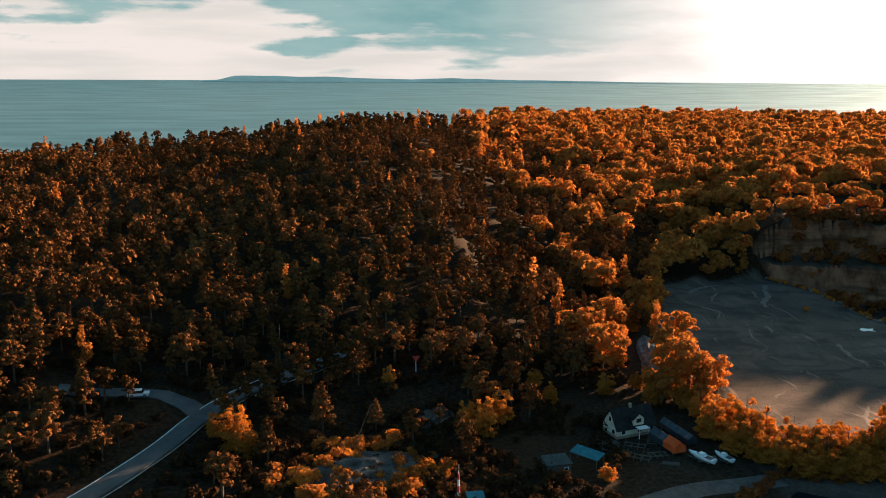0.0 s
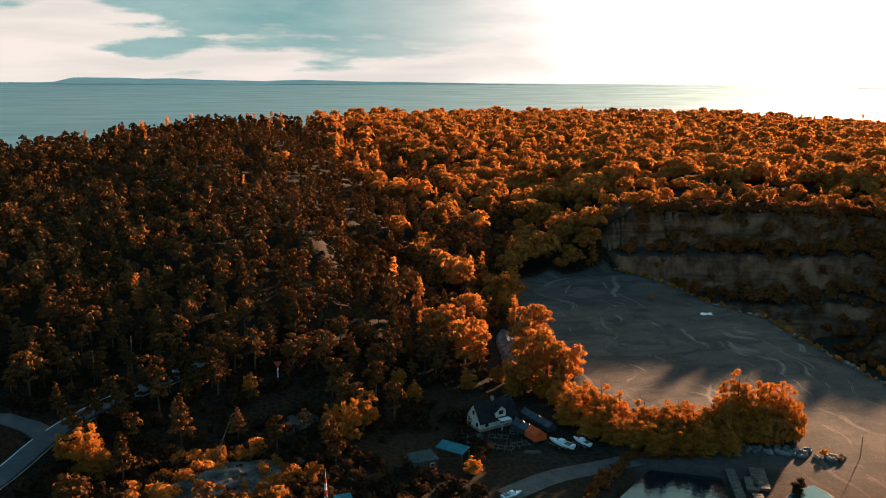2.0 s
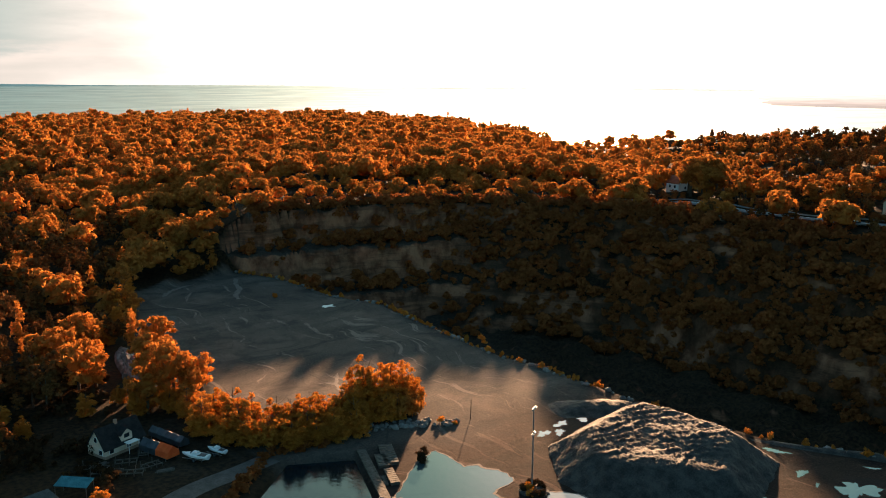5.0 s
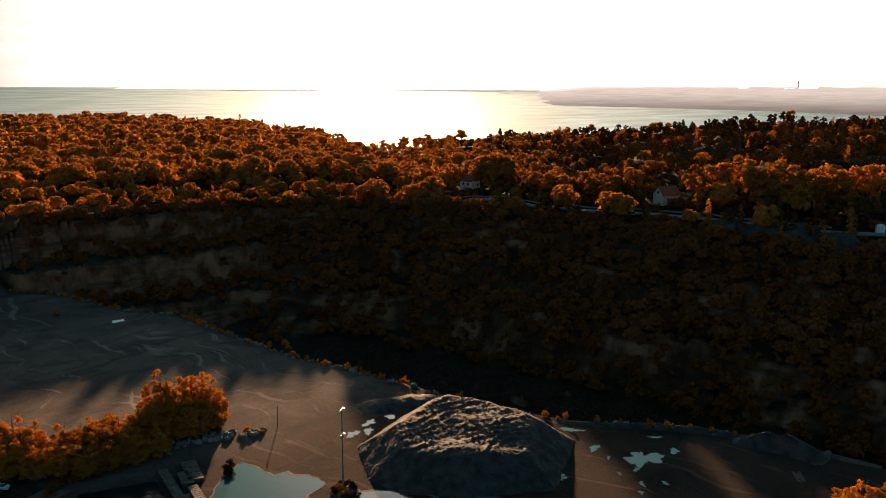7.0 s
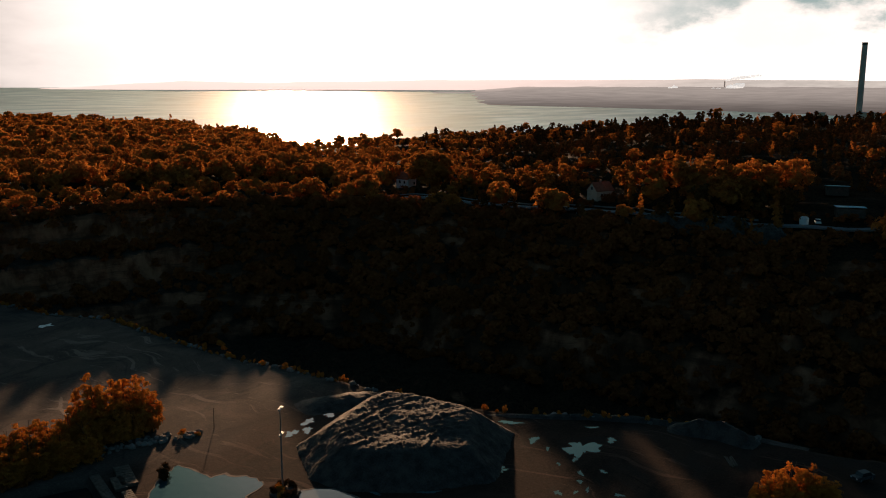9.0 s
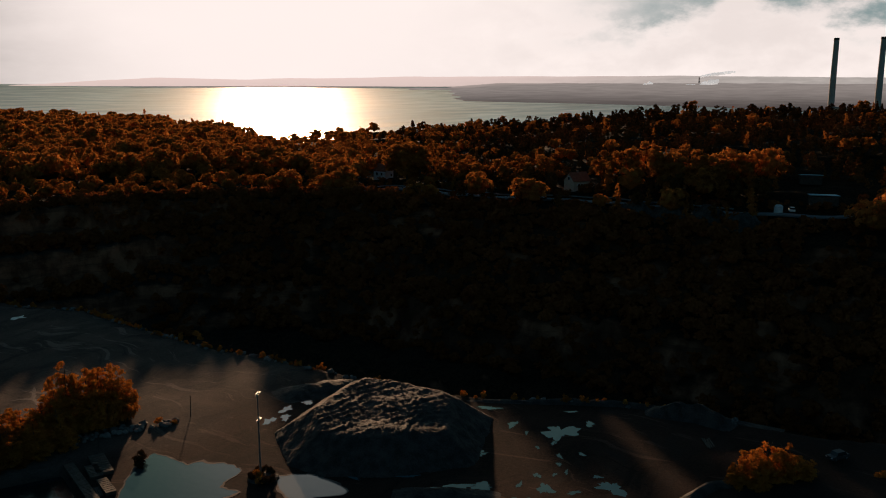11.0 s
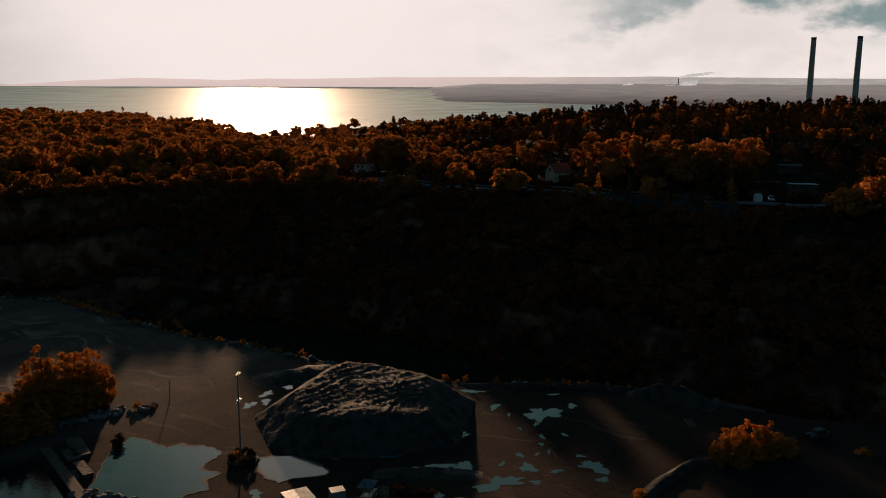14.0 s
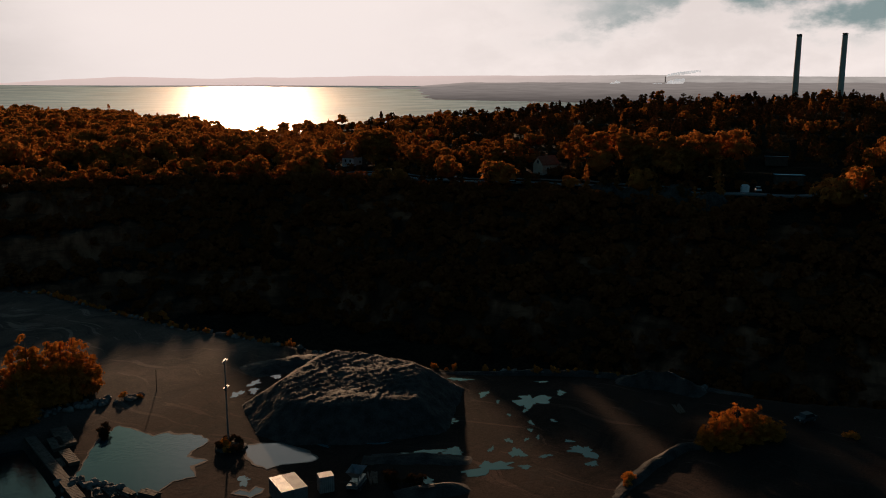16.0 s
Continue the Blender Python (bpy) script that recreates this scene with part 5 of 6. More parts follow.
def covered(x, y, turn, length, width, high, mat, label, end_mat=None):
    """A boat or stack under a peaked tarpaulin on a frame."""
    c_ = thing("tarpaulin_shelter", pose(x, y, 0, 0, 0, turn), label, "tarpaulin shelter")
    bm, rows = bmesh.new(), []
    n = 12
    for i in range(n + 1):
        s = i / n * 2 - 1
        sag = 0.1 * math.sin(i * 2.3)
        rows.append([bm.verts.new((s * length / 2, q * width / 2, z)) for q, z in ((-1, 0.5), (-0.95, high * 0.62 + sag), (0, high + sag), (0.95, high * 0.62 + sag), (1, 0.5))])
    for a, c in zip(rows, rows[1:]):
        for k in range(4):
            bm.faces.new((a[k], a[k + 1], c[k + 1], c[k]))
    bm.faces.new(rows[0])
    bm.faces.new(rows[-1][::-1])
    bmesh.ops.recalc_face_normals(bm, faces=bm.faces)
    part("cover", bm, mat, c_)
    if end_mat:
        bm = bmesh.new()
        x0, x1 = -length / 2 - 0.06, -length / 2 + length * 0.42
        sec = [(-width / 2 - 0.05, 0.6), (-width / 2 + 0.05, high * 0.66), (0, high + 0.2), (width / 2 - 0.05, high * 0.66), (width / 2 + 0.05, 0.6)]
        a, c = [bm.verts.new((x0, q, z)) for q, z in sec], [bm.verts.new((x1, q, z)) for q, z in sec]
        for k in range(4):
            bm.faces.new((a[k], a[k + 1], c[k + 1], c[k]))
        bm.faces.new(a[::-1])
        bmesh.ops.recalc_face_normals(bm, faces=bm.faces)
        part("end_cover", bm, end_mat, c_, "bright orange tarpaulin end")
    for px in (-0.42, 0.42):
        for s in (-1, 1):
            part("leg", boxes((px * length - 0.05, s * width * 0.46 - 0.05, -0.1, px * length + 0.05, s * width * 0.46 + 0.05, 0.7)), STEEL, c_)


covered(43.2, 154.4, 112, 8.2, 2.7, 2.6, BLACK_CLOTH, "long boat under a dark tarpaulin with an orange end", ORANGE_CLOTH)
covered(46.6, 159.2, 110, 9.8, 2.2, 2.3, BLACK_CLOTH, "long dark-covered shelter beside the cottage")


def canopy(x, y, turn, sx, sy, z0, z1, mat, label):
    c_ = thing("lean_to_shelter", pose(x, y, 0, 0, 0, turn), label, "shelter")
    bm = bmesh.new()
    vs = [bm.verts.new(p) for p in ((-sx, -sy, z0), (sx, -sy, z0), (sx, sy, z1), (-sx, sy, z1), (-sx, -sy, z0 + 0.1), (sx, -sy, z0 + 0.1), (sx, sy, z1 + 0.1), (-sx, sy, z1 + 0.1))]
    for f in ((3, 2, 1, 0), (4, 5, 6, 7), (0, 1, 5, 4), (1, 2, 6, 5), (2, 3, 7, 6), (3, 0, 4, 7)):
        bm.faces.new([vs[i] for i in f])
    part("roof", bm, mat, c_)
    for px, py, z in ((-1, -1, z0), (1, -1, z0), (1, 1, z1), (-1, 1, z1)):
        part("post", boxes((px * sx * 0.94 - 0.06, py * sy * 0.94 - 0.06, -0.1, px * sx * 0.94 + 0.06, py * sy * 0.94 + 0.06, z)), DARK_WOOD, c_)


canopy(26.5, 146.6, -42, 3.0, 1.3, 2.0, 2.6, TEAL_CLOTH, "open shelter with a bright teal tarpaulin roof")


def shed(x, y, turn, sx, sy, h, wall_mat, roof_mat, label, z=None):
    s_ = thing("shed", pose(x, y, ground_at(x, y) if z is None else z, 0, 0, turn), label, "shed")
    part("wall", boxes((-sx, -sy, -0.3, sx, sy, h)), wall_mat, s_)
    bm = bmesh.new()
    box(bm, -sx - 0.25, -sy - 0.25, h, sx + 0.25, sy + 0.25, h + 0.16)
    for v in bm.verts:
        v.co.z += (v.co.y / sy) * 0.18 + 0.2
    part("roof", bm, roof_mat, s_)
    part("door", boxes((-0.45, -sy - 0.05, -0.1, 0.45, -sy + 0.02, min(2.0, h * 0.85))), DARK_WOOD, s_)
    w_ = part("window", boxes((sx * 0.4, -sy - 0.06, h * 0.4, sx * 0.8, -sy + 0.02, h * 0.75)), TRIM, s_)
    part("pane", boxes((sx * 0.44, -sy - 0.08, h * 0.44, sx * 0.76, -sy - 0.05, h * 0.71)), GLASS, w_)
    return s_


shed(20.4, 143.4, 15, 2.2, 1.6, 2.1, GREY_WOOD, SHED_ROOF, "small grey-green garden shed under the trees")
shed(293.5, 58.5, 110, 4.2, 3.0, 2.6, GREY_WOOD, BLUE_METAL, "dark outbuilding with a pale blue metal roof")
shed(317.5, 68, 108, 3.6, 2.4, 2.6, DARK_WOOD, BLUE_METAL, "dark cabin with a pale flat roof")
shed(64, 262, 60, 2.6, 1.8, 2.2, DARK_WOOD, ROOF_RED, "small hut with an orange-red roof at the wood's edge")
shed(280, 292, 130, 1.4, 1.2, 2.0, WALL_WHITE, PALE_METAL, "small white hut on the quarry's rim")
shed(283.5, 288, 130, 0.8, 0.8, 1.9, WALL_WHITE, PALE_METAL, "tiny white hut beside another")


def rack(x, y, turn, length, label):
    """Bare timber trestles and frames where boats stood."""
    r_ = thing("boat_cradle", pose(x, y, 0, 0, 0, turn), label, "boat cradle", "empty cradles")
    for s in (-1, 1):
        part("beam", boxes((-length / 2, s * 0.8 - 0.08, 0.45, length / 2, s * 0.8 + 0.08, 0.62)), GREY_WOOD, r_)
    for k in range(4):
        px = (k / 3 - 0.5) * length * 0.94
        part("crossbar", boxes((px - 0.07, -1.0, 0.3, px + 0.07, 1.0, 0.45)), GREY_WOOD, r_)
        for s in (-1, 1):
            part("leg", boxes((px - 0.06, s * 0.9 - 0.06, -0.1, px + 0.06, s * 0.9 + 0.06, 0.3 if k % 2 else 1.4)), GREY_WOOD, r_)


for x, y, t_, q in ((33, 151.5, -30, 5.5), (36.5, 149, -25, 4.5), (31.5, 154.5, -35, 5), (40.5, 150, 10, 3.6), (41, 156.5, 70, 3.2), (37, 154, -20, 4)):
    rack(x, y, t_, q, "empty weathered timber boat cradle in the yard")


def plank_stack(x, y, turn, n_, length, label):
    p_ = thing("timber_stack", pose(x, y, ground_at(x, y), 0, 0, turn), label, "timber stack")
    for k in range(n_):
        a = random.Random(k * 7 + int(x)).uniform(-0.15, 0.15)
        q = part("plank", boxes((-length / 2, -0.12, 0, length / 2, 0.12, 0.12)), GREY_WOOD, p_)
        q.matrix_local = pose(a * 2, (k % 5 - 2) * 0.3, 0.13 * (k // 5), 0, 0, a * 30)


for x, y, t_, n_, q in ((33, 156, 20, 6, 2.5), (42, 147, -10, 7, 3), (68.4, 113, 60, 9, 4), (70.5, 118, 65, 8, 3.5), (72.5, 121, 70, 8, 3.5), (100, 97.5, 100, 8, 5), (96, 76, 40, 8, 4), (150, 46, 30, 6, 4)):
    plank_stack(x, y, t_, n_, q, "loose stack of weathered planks on the ground")


# ---- jetty and pontoons ----
def jetty():
    j_ = thing("jetty", Matrix(), "weathered timber jetty along the harbour basin", "jetty")
    a, c = Vector((75.4, 134, 0)), Vector((66.8, 107, 0))
    d = c - a
    turn = math.degrees(math.atan2(d.y, d.x))
    n_ = int(d.length / 0.5)
    me = bpy.data.meshes.new("plank")
    bm = boxes((-0.22, -0.85, 0.0, 0.22, 0.85, 0.09))
    bm.to_mesh(me)
    bm.free()
    me.materials.append(GREY_WOOD)
    for k in range(n_):
        o = new("plank", me)
        o.parent = j_
        p = a + d * ((k + 0.5) / n_)
        o.matrix_local = pose(p.x, p.y, 0.35 + random.uniform(-0.015, 0.015), 0, 0, turn + random.uniform(-1.5, 1.5))
    for s in (-0.75, 0.75):
        bm = boxes((0, s - 0.12, 0.08, d.length, s + 0.12, 0.34))
        bmesh.ops.transform(bm, matrix=pose(a.x, a.y, 0, 0, 0, turn), verts=bm.verts)
        part("beam", bm, DARK_WOOD, j_)
    for k in range(9):
        p = a + d * (k / 8)
        part("pile", tube([(p.x, p.y, -4), (p.x, p.y, 0.08)], [0.16, 0.15], 8), DARK_WOOD, j_)


jetty()
for x, y, t_, sx, sy in ((78.6, 129.2, -112, 4.2, 1.3), (76.2, 127.5, -112, 2.6, 1.0), (74.3, 121.0, -108, 3.0, 0.8)):
    p_ = thing("pontoon", pose(x, y, 0.05, 0, 0, t_), "old timber raft with slatted deck pulled ashore", "pontoon")
    part("float", boxes((-sx, -sy, 0, sx, sy, 0.5)), DARK_WOOD, p_)
    for k in range(8):
        px = -sx + (k + 0.5) * sx / 4
        part("slat", boxes((px - sx / 10, -sy - 0.05, 0.5, px + sx / 10, sy + 0.05, 0.57)), GREY_WOOD, p_)


# ---- lamp masts and poles ----
def lamp_mast(x, y, levels, label):
    m_ = thing("lamp_mast", pose(x, y, ground_at(x, y), 0, 0, 30), label, "lamp mast")
    part("pole", tube([(0, 0, -0.3), (0, 0, levels[-1])], [0.17, 0.08], 10), STEEL, m_)
    part("foot", tube([(0, 0, -0.2), (0, 0, 0.5)], [0.5, 0.4], 8), CONCRETE, m_)
    for high in levels:
        part("crossarm", boxes((-0.85, -0.05, high - 0.1, 0.85, 0.05, high + 0.03)), STEEL, m_)
        for s in (-0.75, -0.3, 0.3, 0.75):
            part("floodlight", boxes((s - 0.17, -0.3, high - 0.28, s + 0.17, 0.1, high - 0.1)), STEEL, m_, "grey floodlight")


lamp_mast(92.2, 103.6, (10.4, 15.0), "tall slim mast with floodlights at two heights")


def pole(x, y, high, lean, mat, label, r=0.09, name="pole"):
    z = ground_at(x, y)
    bm = tube([(0, 0, -0.3), (lean[0] * high, lean[1] * high, high)], [r, r * 0.7], 8)
    ob = part(name, bm, mat)
    ob.matrix_world = pose(x, y, z)
    return tagged(ob, label, "pole")


pole(102.1, 134.6, 4.2, (0.12, 0.1), DARK_WOOD, "short leaning wooden pole on the floor")
pole(-17.5, 150.0, 9.5, (0.42, 0.25), GREY_WOOD, "leaning wooden pole above the rock knoll", 0.1)
pole(-38, 190, 8.5, (0, 0), GREY_WOOD, "wooden lamp pole beside the road")
pole(-45, 185, 8.0, (0, 0), GREY_WOOD, "wooden pole in the wood beside the road")


def road_sign(x, y):
    s_ = thing("road_sign", pose(x, y, ground_at(x, y), 0, 0, 10), "red triangular give-way sign on a white post", "road sign")
    part("post", tube([(0, 0, -0.3), (0, 0, 3.4)], [0.1, 0.1], 8), TRIM, s_)
    bm = bmesh.new()
    tri = [(-0.9, 3.9), (0.9, 3.9), (0, 2.3)]
    a, c = [bm.verts.new((u, -0.14, v)) for u, v in tri], [bm.verts.new((u, -0.1, v)) for u, v in tri]
    bm.faces.new(a)
    bm.faces.new(c[::-1])
    for i in range(3):
        j = (i + 1) % 3
        bm.faces.new((a[j], a[i], c[i], c[j]))
    bmesh.ops.recalc_face_normals(bm, faces=bm.faces)
    part("plate", bm, RED_PAINT, s_, "red triangular plate")


road_sign(-6.3, 187)


def striped_mast(x, y):
    m_ = thing("antenna_mast", pose(x, y, ground_at(x, y)), "red and white banded lattice mast", "mast")
    for k in range(5):
        part("band", tube([(0, 0, k * 1.1), (0, 0, k * 1.1 + 1.1)], [0.34 - k * 0.04, 0.31 - k * 0.04], 8), TRIM if k % 2 else RED_PAINT, m_)
    part("whip", tube([(0, 0, 5.4), (0, 0, 7.0)], [0.05, 0.03], 6), TRIM, m_)


striped_mast(2.6, 131.5)
canopy(5.4, 131.0, 10, 1.5, 1.0, 1.6, 2.0, TEAL_CLOTH, "little shelter with a teal roof below the mast")


# ---- site cabins and machines on the quarry floor ----
def container(x, y, turn, sx, sy, h, label, roof_mat=PALE_METAL):
    c_ = thing("site_container", pose(x, y, 0, 0, 0, turn), label, "container")
    part("body", boxes((-sx, -sy, 0.1, sx, sy, h)), STEEL, c_)
    n_ = int(sx * 2 / 0.3)
    me = bpy.data.meshes.new("rib")
    bm = boxes((-0.06, -sy - 0.03, 0.2, 0.06, sy + 0.03, h - 0.05), (-0.06, -sy + 0.05, h - 0.02, 0.06, sy - 0.05, h + 0.035))
    bm.to_mesh(me)
    bm.free()
    me.materials.append(roof_mat)
    for k in range(n_):
        o = new("rib", me)
        o.parent = c_
        o.location.x = -sx + (k + 0.5) * 2 * sx / n_
    part("roof", boxes((-sx, -sy, h, sx, sy, h + 0.02)), roof_mat, c_, "pale corrugated roof")
    part("door", boxes((sx, -sy * 0.8, 0.2, sx + 0.06, sy * 0.8, h - 0.2)), STEEL, c_)


container(83.2, 82.75, 64, 2.7, 0.98, 2.6, "grey-roofed corrugated steel site container", STEEL)
container(85.0, 81.85, 64, 2.7, 0.98, 2.6, "white-roofed corrugated site container beside a grey one")
container(89.0, 79.4, -34, 1.1, 0.9, 2.6, "small pale-roofed site container")


def screener(x, y, turn):
    s_ = thing("screening_machine", pose(x, y, 0, 0, 0, turn), "dark steel screening machine with conveyor arms", "machine")
    part("chassis", boxes((-2.2, -0.8, 0.5, 2.2, 0.8, 1.0)), STEEL, s_)
    bm = bmesh.new()
    lo, hi = [bm.verts.new((u * 0.7, v * 0.5, 1.6)) for u, v in ((-1, -1), (1, -1), (1, 1), (-1, 1))], [bm.verts.new((u * 1.5, v * 1.2, 2.7)) for u, v in ((-1, -1), (1, -1), (1, 1), (-1, 1))]
    bm.faces.new(lo[::-1])
    for i in range(4):
        j = (i + 1) % 4
        bm.faces.new((lo[i], lo[j], hi[j], hi[i]))
    part("hopper", bm, STEEL, s_)
    for s in (-1, 1):
        bm = boxes((0, -0.35, 0, 3.6, 0.35, 0.18))
        bmesh.ops.transform(bm, matrix=pose(s * 1.4, 0, 1.0, 0, -28, 0 if s > 0 else 180), verts=bm.verts)
        part("conveyor", bm, DARK_WOOD, s_)
        part("track", boxes((-1.7, s * 0.9 - 0.22, 0.0, 1.7, s * 0.9 + 0.22, 0.6)), BLACK_CLOTH, s_)
    for u in (-0.6, 0.6):
        for v in (-0.5, 0.5):
            part("strut", boxes((u - 0.06, v - 0.06, 0.9, u + 0.06, v + 0.06, 1.7)), STEEL, s_)


screener(92.8, 76.6, 20)


# ---- vehicles ----
def car(x, y, turn, mat, label, z=None, k=1.0):
    c_ = thing("car", pose(x, y, (ground_at(x, y) + 0.3) if z is None else z, 0, 0, turn), label, "car")
    bm = boxes((-2.1 * k, -0.85, 0.3, 2.1 * k, 0.85, 0.85))
    for v in bm.verts:
        if v.co.z > 0.6:
            v.co.y *= 0.93
    part("body", bm, mat, c_)
    bm = boxes((-1.5 * k, -0.78, 0.85, 1.0 * k, 0.78, 1.42))
    for v in bm.verts:
        if v.co.z > 1.2:
            v.co.x, v.co.y = v.co.x * 0.72, v.co.y * 0.86
    part("cabin", bm, GLASS, c_)
    part("roof", boxes((-1.05 * k, -0.66, 1.42, 0.7 * k, 0.66, 1.47)), mat, c_)
    for u in (-1.3, 1.3):
        for s in (-1, 1):
            w_ = part("wheel", tube([(u * k, s * 0.7, 0.32), (u * k, s * 0.9, 0.32)], [0.32, 0.32], 12), BLACK_CLOTH, c_)
            part("rim", tube([(u * k, s * 0.89, 0.32), (u * k, s * 0.92, 0.32)], [0.18, 0.18], 8), STEEL, w_)
    for s in (-0.6, 0.6):
        part("headlight", boxes((2.06 * k, s - 0.18, 0.6, 2.13 * k, s + 0.18, 0.76)), HULL, c_)


car(276.6, 214, 92, HULL, "white car parked on the quarry-top road")
car(277.2, 152, 92, HULL, "pale car on the quarry-top road")
car(285.6, 66, 20, HULL, "white car parked beside the outbuilding")
car(156.4, 25, 150, BLACK_CLOTH, "dark car parked beyond the earth bank")
car(-63.5, 168.5, 10, HULL, "white car on the side road under trees")
car(-36.6, 176.4, 46, BLACK_CLOTH, "dark car on the woodland road", k=1.3)


def round_tank(x, y):
    t_ = thing("storage_tank", pose(x, y, ground_at(x, y)), "pale round storage tank beside the outbuilding", "tank")
    part("shell", tube([(0, 0, -0.3), (0, 0, 2.0), (0, 0, 2.5)], [1.4, 1.4, 0.9], 20), HULL, t_)


round_tank(284.2, 69.8)


# ---- far shore ----
def front_at(az):
    return np.interp(az, [52, 54, 56, 60, 66, 72, 78, 100], [4500, 3500, 2860, 2740, 2580, 2390, 2150, 1980])


def shore_height(x, y):
    d, az = np.hypot(x, y), np.degrees(np.arctan2(x, y))
    s = smooth(d, front_at(az), front_at(az) + 60)
    s = s * smooth(az, 52.5, 59)
    return sea_height(x, y) - 4 + s * (9 + waves(x, y, 260, 31) * 2.5) + 14 * smooth(d, 2900, 4500) * smooth(az, 54, 60)


def hills_height(x, y):
    d, az = np.hypot(x, y), np.degrees(np.arctan2(x, y))
    top = np.interp(az, [26, 30, 36, 42, 48, 54, 62, 70, 78, 90, 100], [30, 46, 76, 70, 78, 86, 88, 92, 86, 80, 74])
    return -6 + (top + 6 + waves(x, y, 500, 33) * 2.0 + waves(x, y, 120, 34) * 0.8) * smooth(d, 4560, 4800)


def island_height(x, y):
    d, az = np.hypot(x, y), np.degrees(np.arctan2(x, y))
    top = np.interp(az, [-17, -14.6, -13.6, -11, -9.4, -7.8, -5, -2, 0.5, 4, 8, 13, 18, 26], [40, 46, 68, 68, 63, 66, 56, 52, 60, 52, 48, 42, 36, 30])
    return -6 + (top + 6 + waves(x, y, 300, 35) * 1.2) * smooth(d, 4740, 4810)


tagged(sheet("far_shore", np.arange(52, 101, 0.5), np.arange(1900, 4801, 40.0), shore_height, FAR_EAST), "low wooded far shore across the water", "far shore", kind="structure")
tagged(sheet("backdrop_hills", np.arange(26, 101, 0.5), np.arange(4540, 4901, 30.0), hills_height, FAR_BACK), "hills along the horizon, pale with painted haze", "hills", kind="structure")
tagged(sheet("backdrop_island", np.arange(-17, 26.1, 0.25), np.arange(4720, 4901, 15.0), island_height, FAR_WEST), "distant island on the horizon in painted blue haze", "island", kind="structure")
for k, (a0, a1, d0, h) in enumerate(((57, 61.5, 3900, 5), (52, 56.5, 4250, 5), (60.5, 64, 3650, 5))):
    def strip(x, y, a0=a0, a1=a1, d0=d0, h=h):
        d, az = np.hypot(x, y), np.degrees(np.arctan2(x, y))
        return sea_height(x, y) - 3 + (h + 3) * smooth(d, d0, d0 + 30) * smooth(az, a0, a0 + 0.6) * smooth(-az, -a1, -a1 + 0.6)
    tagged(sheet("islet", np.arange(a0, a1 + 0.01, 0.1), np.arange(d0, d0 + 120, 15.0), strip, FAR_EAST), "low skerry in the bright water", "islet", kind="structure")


def plant_hall(x, y, turn, sx, sy, z0, z1, label):
    h_ = thing("power_hall", pose(x, y, z0, 0, 0, turn), label, "industrial hall")
    part("wall", boxes((-sx, -sy, 0, sx, sy, z1 - z0)), WALL_CREAM, h_)
    part("roof", boxes((-sx - 0.5, -sy - 0.5, z1 - z0, sx + 0.5, sy + 0.5, z1 - z0 + 1)), STEEL, h_)


plant_hall(1262, 240, 10, 6, 12, -5, 31, "pale power station hall at the foot of the chimneys")
plant_hall(1255, 300, 10, 4, 7, -5, 30, "low pale hall beside the power station")


def puff(points, seed, name, label):
    """Steam: overlapping soft lumps."""
    p_ = thing(name, Matrix(), label, "steam")
    for k, (x, y, z, r) in enumerate(points):
        bm = bmesh.new()
        bmesh.ops.create_icosphere(bm, subdivisions=3, radius=r, matrix=Matrix.Translation((x, y, z)))
        c = Vector((x, y, z))
        for v in bm.verts:
            v.co = c + (v.co - c) * (1 + 0.5 * noise.noise(v.co * (1.4 / r) + Vector((seed, 0, 0))))
        for f in bm.faces:
            f.smooth = True
        part("billow", bm, STEAM, p_)


side = Vector((0.33, -0.944, 0))


def trail(x, y, z, n_, dx, dz, r0, r1, seed):
    q = random.Random(seed)
    return [(x + side.x * dx * k / n_ + q.uniform(-3, 3), y + side.y * dx * k / n_ + q.uniform(-3, 3), z + dz * (k / n_) ** 0.7 + q.uniform(-2, 2), r0 + (r1 - r0) * math.sin(3.1 * (k + 0.6) / (n_ + 1))) for k in range(n_)]


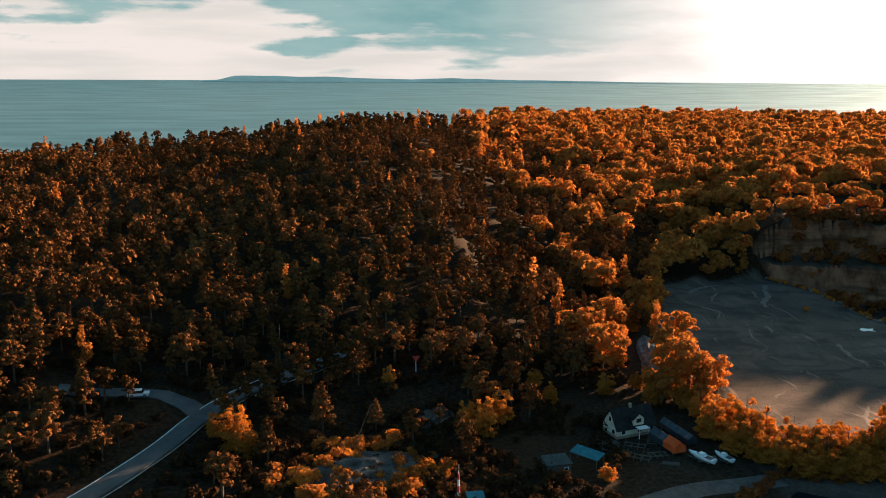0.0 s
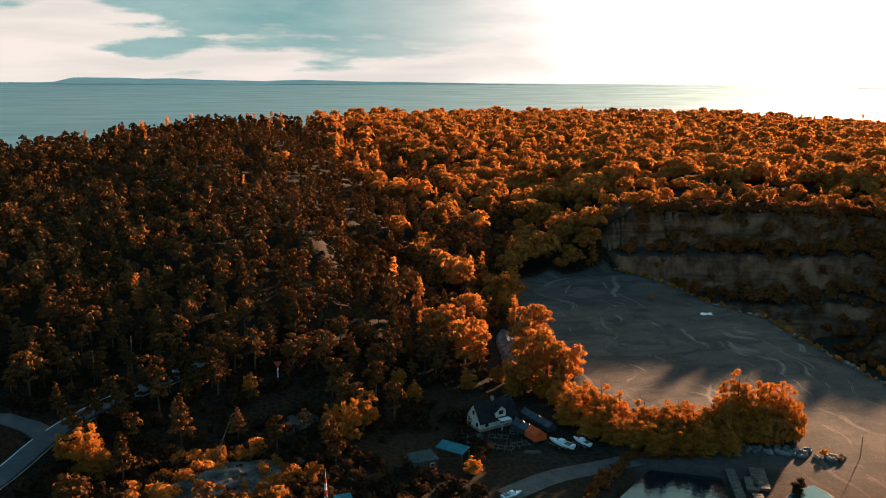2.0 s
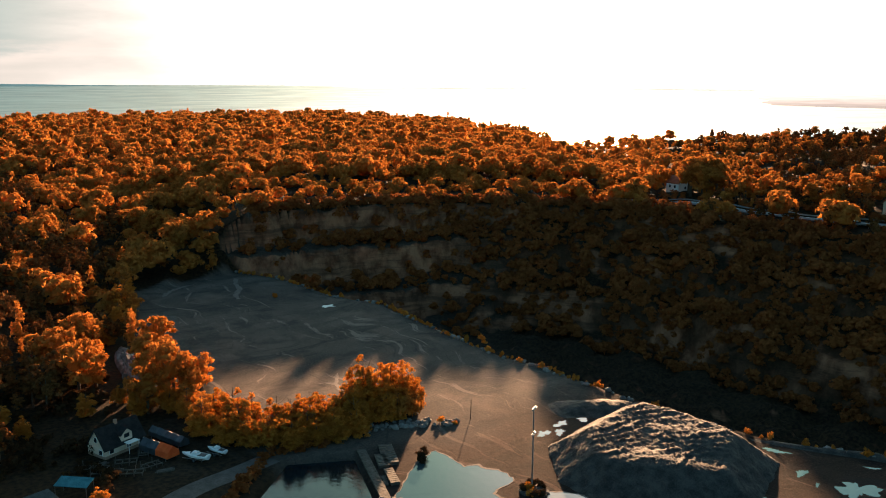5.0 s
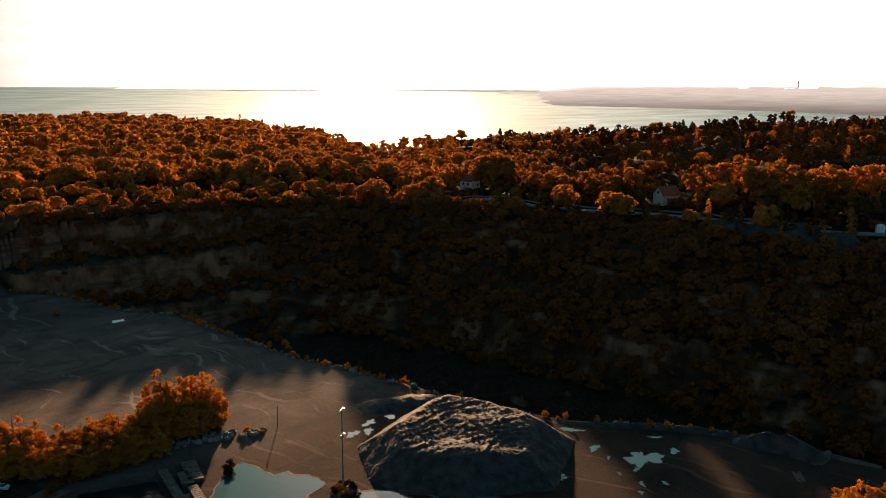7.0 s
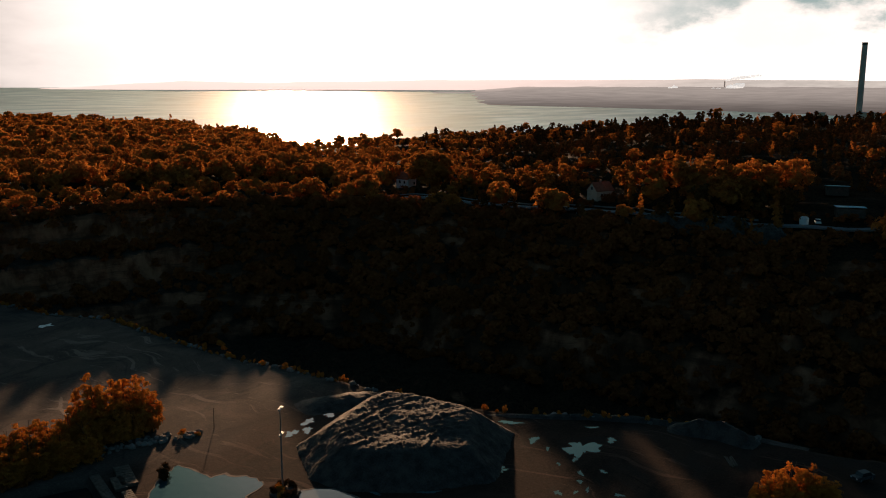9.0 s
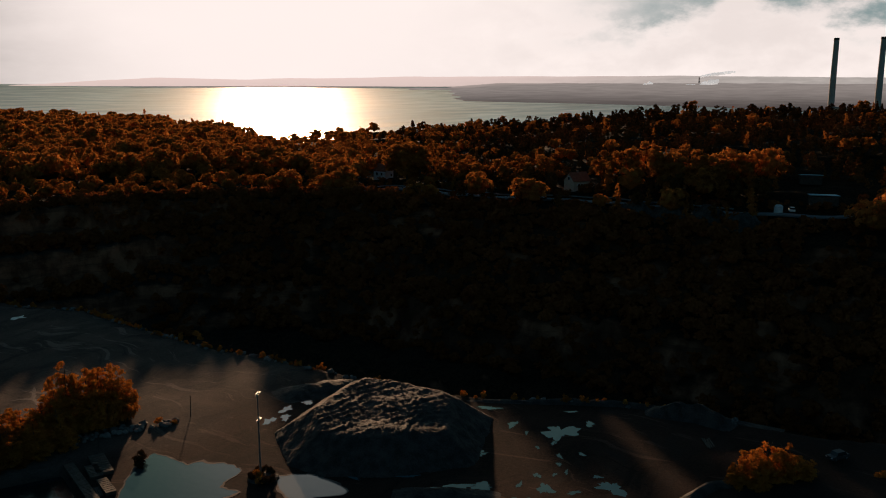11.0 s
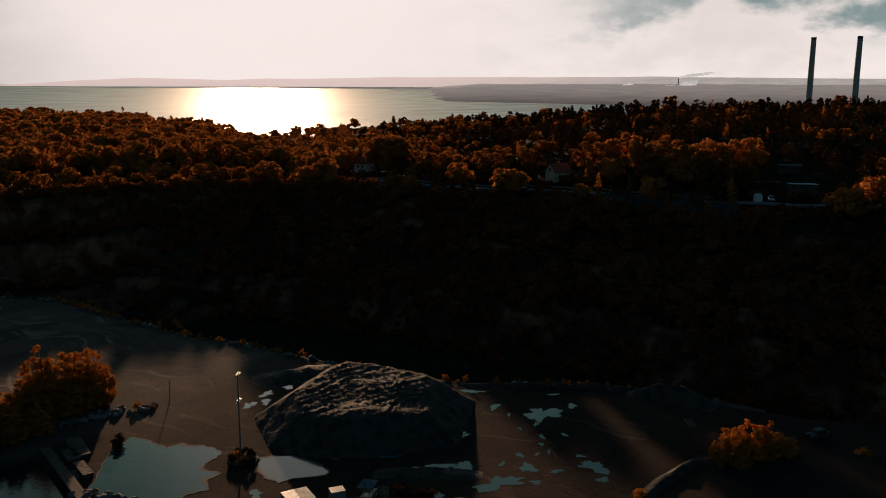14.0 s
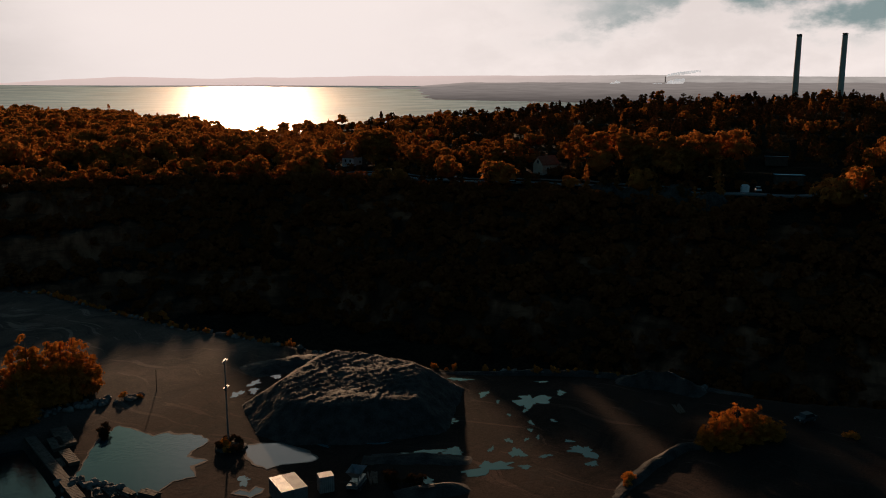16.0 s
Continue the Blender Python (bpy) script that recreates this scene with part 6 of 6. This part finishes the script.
puff(trail(4152, 1735, 34, 7, 60, 22, 4, 9, 1), 1, "steam_plume", "white steam drifting from the far refinery")
puff(trail(4230, 1560, 34, 9, 80, 10, 5, 9, 2), 2, "steam_plume", "low white steam over the far refinery")
puff(trail(4359, 1500, 40, 10, 90, 22, 8, 15, 3), 3, "steam_plume", "billowing white steam cloud at the refinery")
puff(trail(4442, 1530, 86, 30, 170, 26, 4, 7, 4), 4, "smoke_trail", "thin smoke trailing from the refinery stack")
r_ = thing("refinery_stack", pose(4442, 1535, 10), "thin dark refinery stack on the far shore", "chimney")
part("shaft", tube([(0, 0, -10), (0, 0, 74)], [4, 3], 12), CONCRETE, r_)

# ---- clutter between the jetty and the pond, and the mound at the mast's foot ----
for k in range(42):
    q = rng.uniform(0, 1)
    boulder(69.4 + 2.2 * q + rng.uniform(-1.0, 1.0), 114.5 - 8.5 * q + rng.uniform(-1.0, 1.0), rng.uniform(0.25, 0.8), "broken grey rubble between jetty and pond", "rubble by the pond")
for x, y, t_, n_, q in ((69.6, 107.2, 60, 10, 3.0), (70.9, 105.2, 75, 10, 3.2), (72.2, 103.6, 85, 9, 2.8), (73.9, 100.6, 100, 10, 3.0)):
    plank_stack(x, y, t_, n_, q, "broken pallets and planks on the pond's shore")
outcrop("earth_mound", 91.9, 102.6, 2.6, 3.2, 0.75, 40, "low dark earth mound round the mast's foot", 21, ROCK_DARK)
# bushes whose shadowed look comes from the dark leaf colour
dark_bush = [tree_model("bush", LEAF_UNDER, "low bush beside the water, coloured dark as if shaded") for _ in range(3)]
for k in range(12):
    a = rng.uniform(0, 6.28)
    plant(dark_bush[rng.randint(3)], 91.9 + 2.0 * math.cos(a), 102.6 + 2.2 * math.sin(a), rng.uniform(0.3, 0.6), rng.uniform(0, 360), 0.05)
for x, y, q in ((83.2, 124.6, 0.7), (82.6, 123.6, 0.6), (84.0, 125.2, 0.6), (81.9, 122.9, 0.5), (96.7, 72.9, 0.9), (97.6, 70.4, 0.8), (95.6, 71.6, 0.7), (98.2, 68.8, 0.7)):
    plant(dark_bush[rng.randint(3)], x, y, q, rng.uniform(0, 360), -0.05, rng.uniform(1.0, 1.4))
low_bank("earth_bank", [(93, 70), (97, 66.5), (102, 62)], 2.4, 1.3, GRAVEL_HEAP, "low heap of earth beside the screening machine", 8)

# tree models that found no place
for models in list(MODELS.values()) + [gold_bush]:
    for model in models:
        if model not in placed_models:
            for o in (*model.children_recursive, model):
                bpy.data.objects.remove(o)
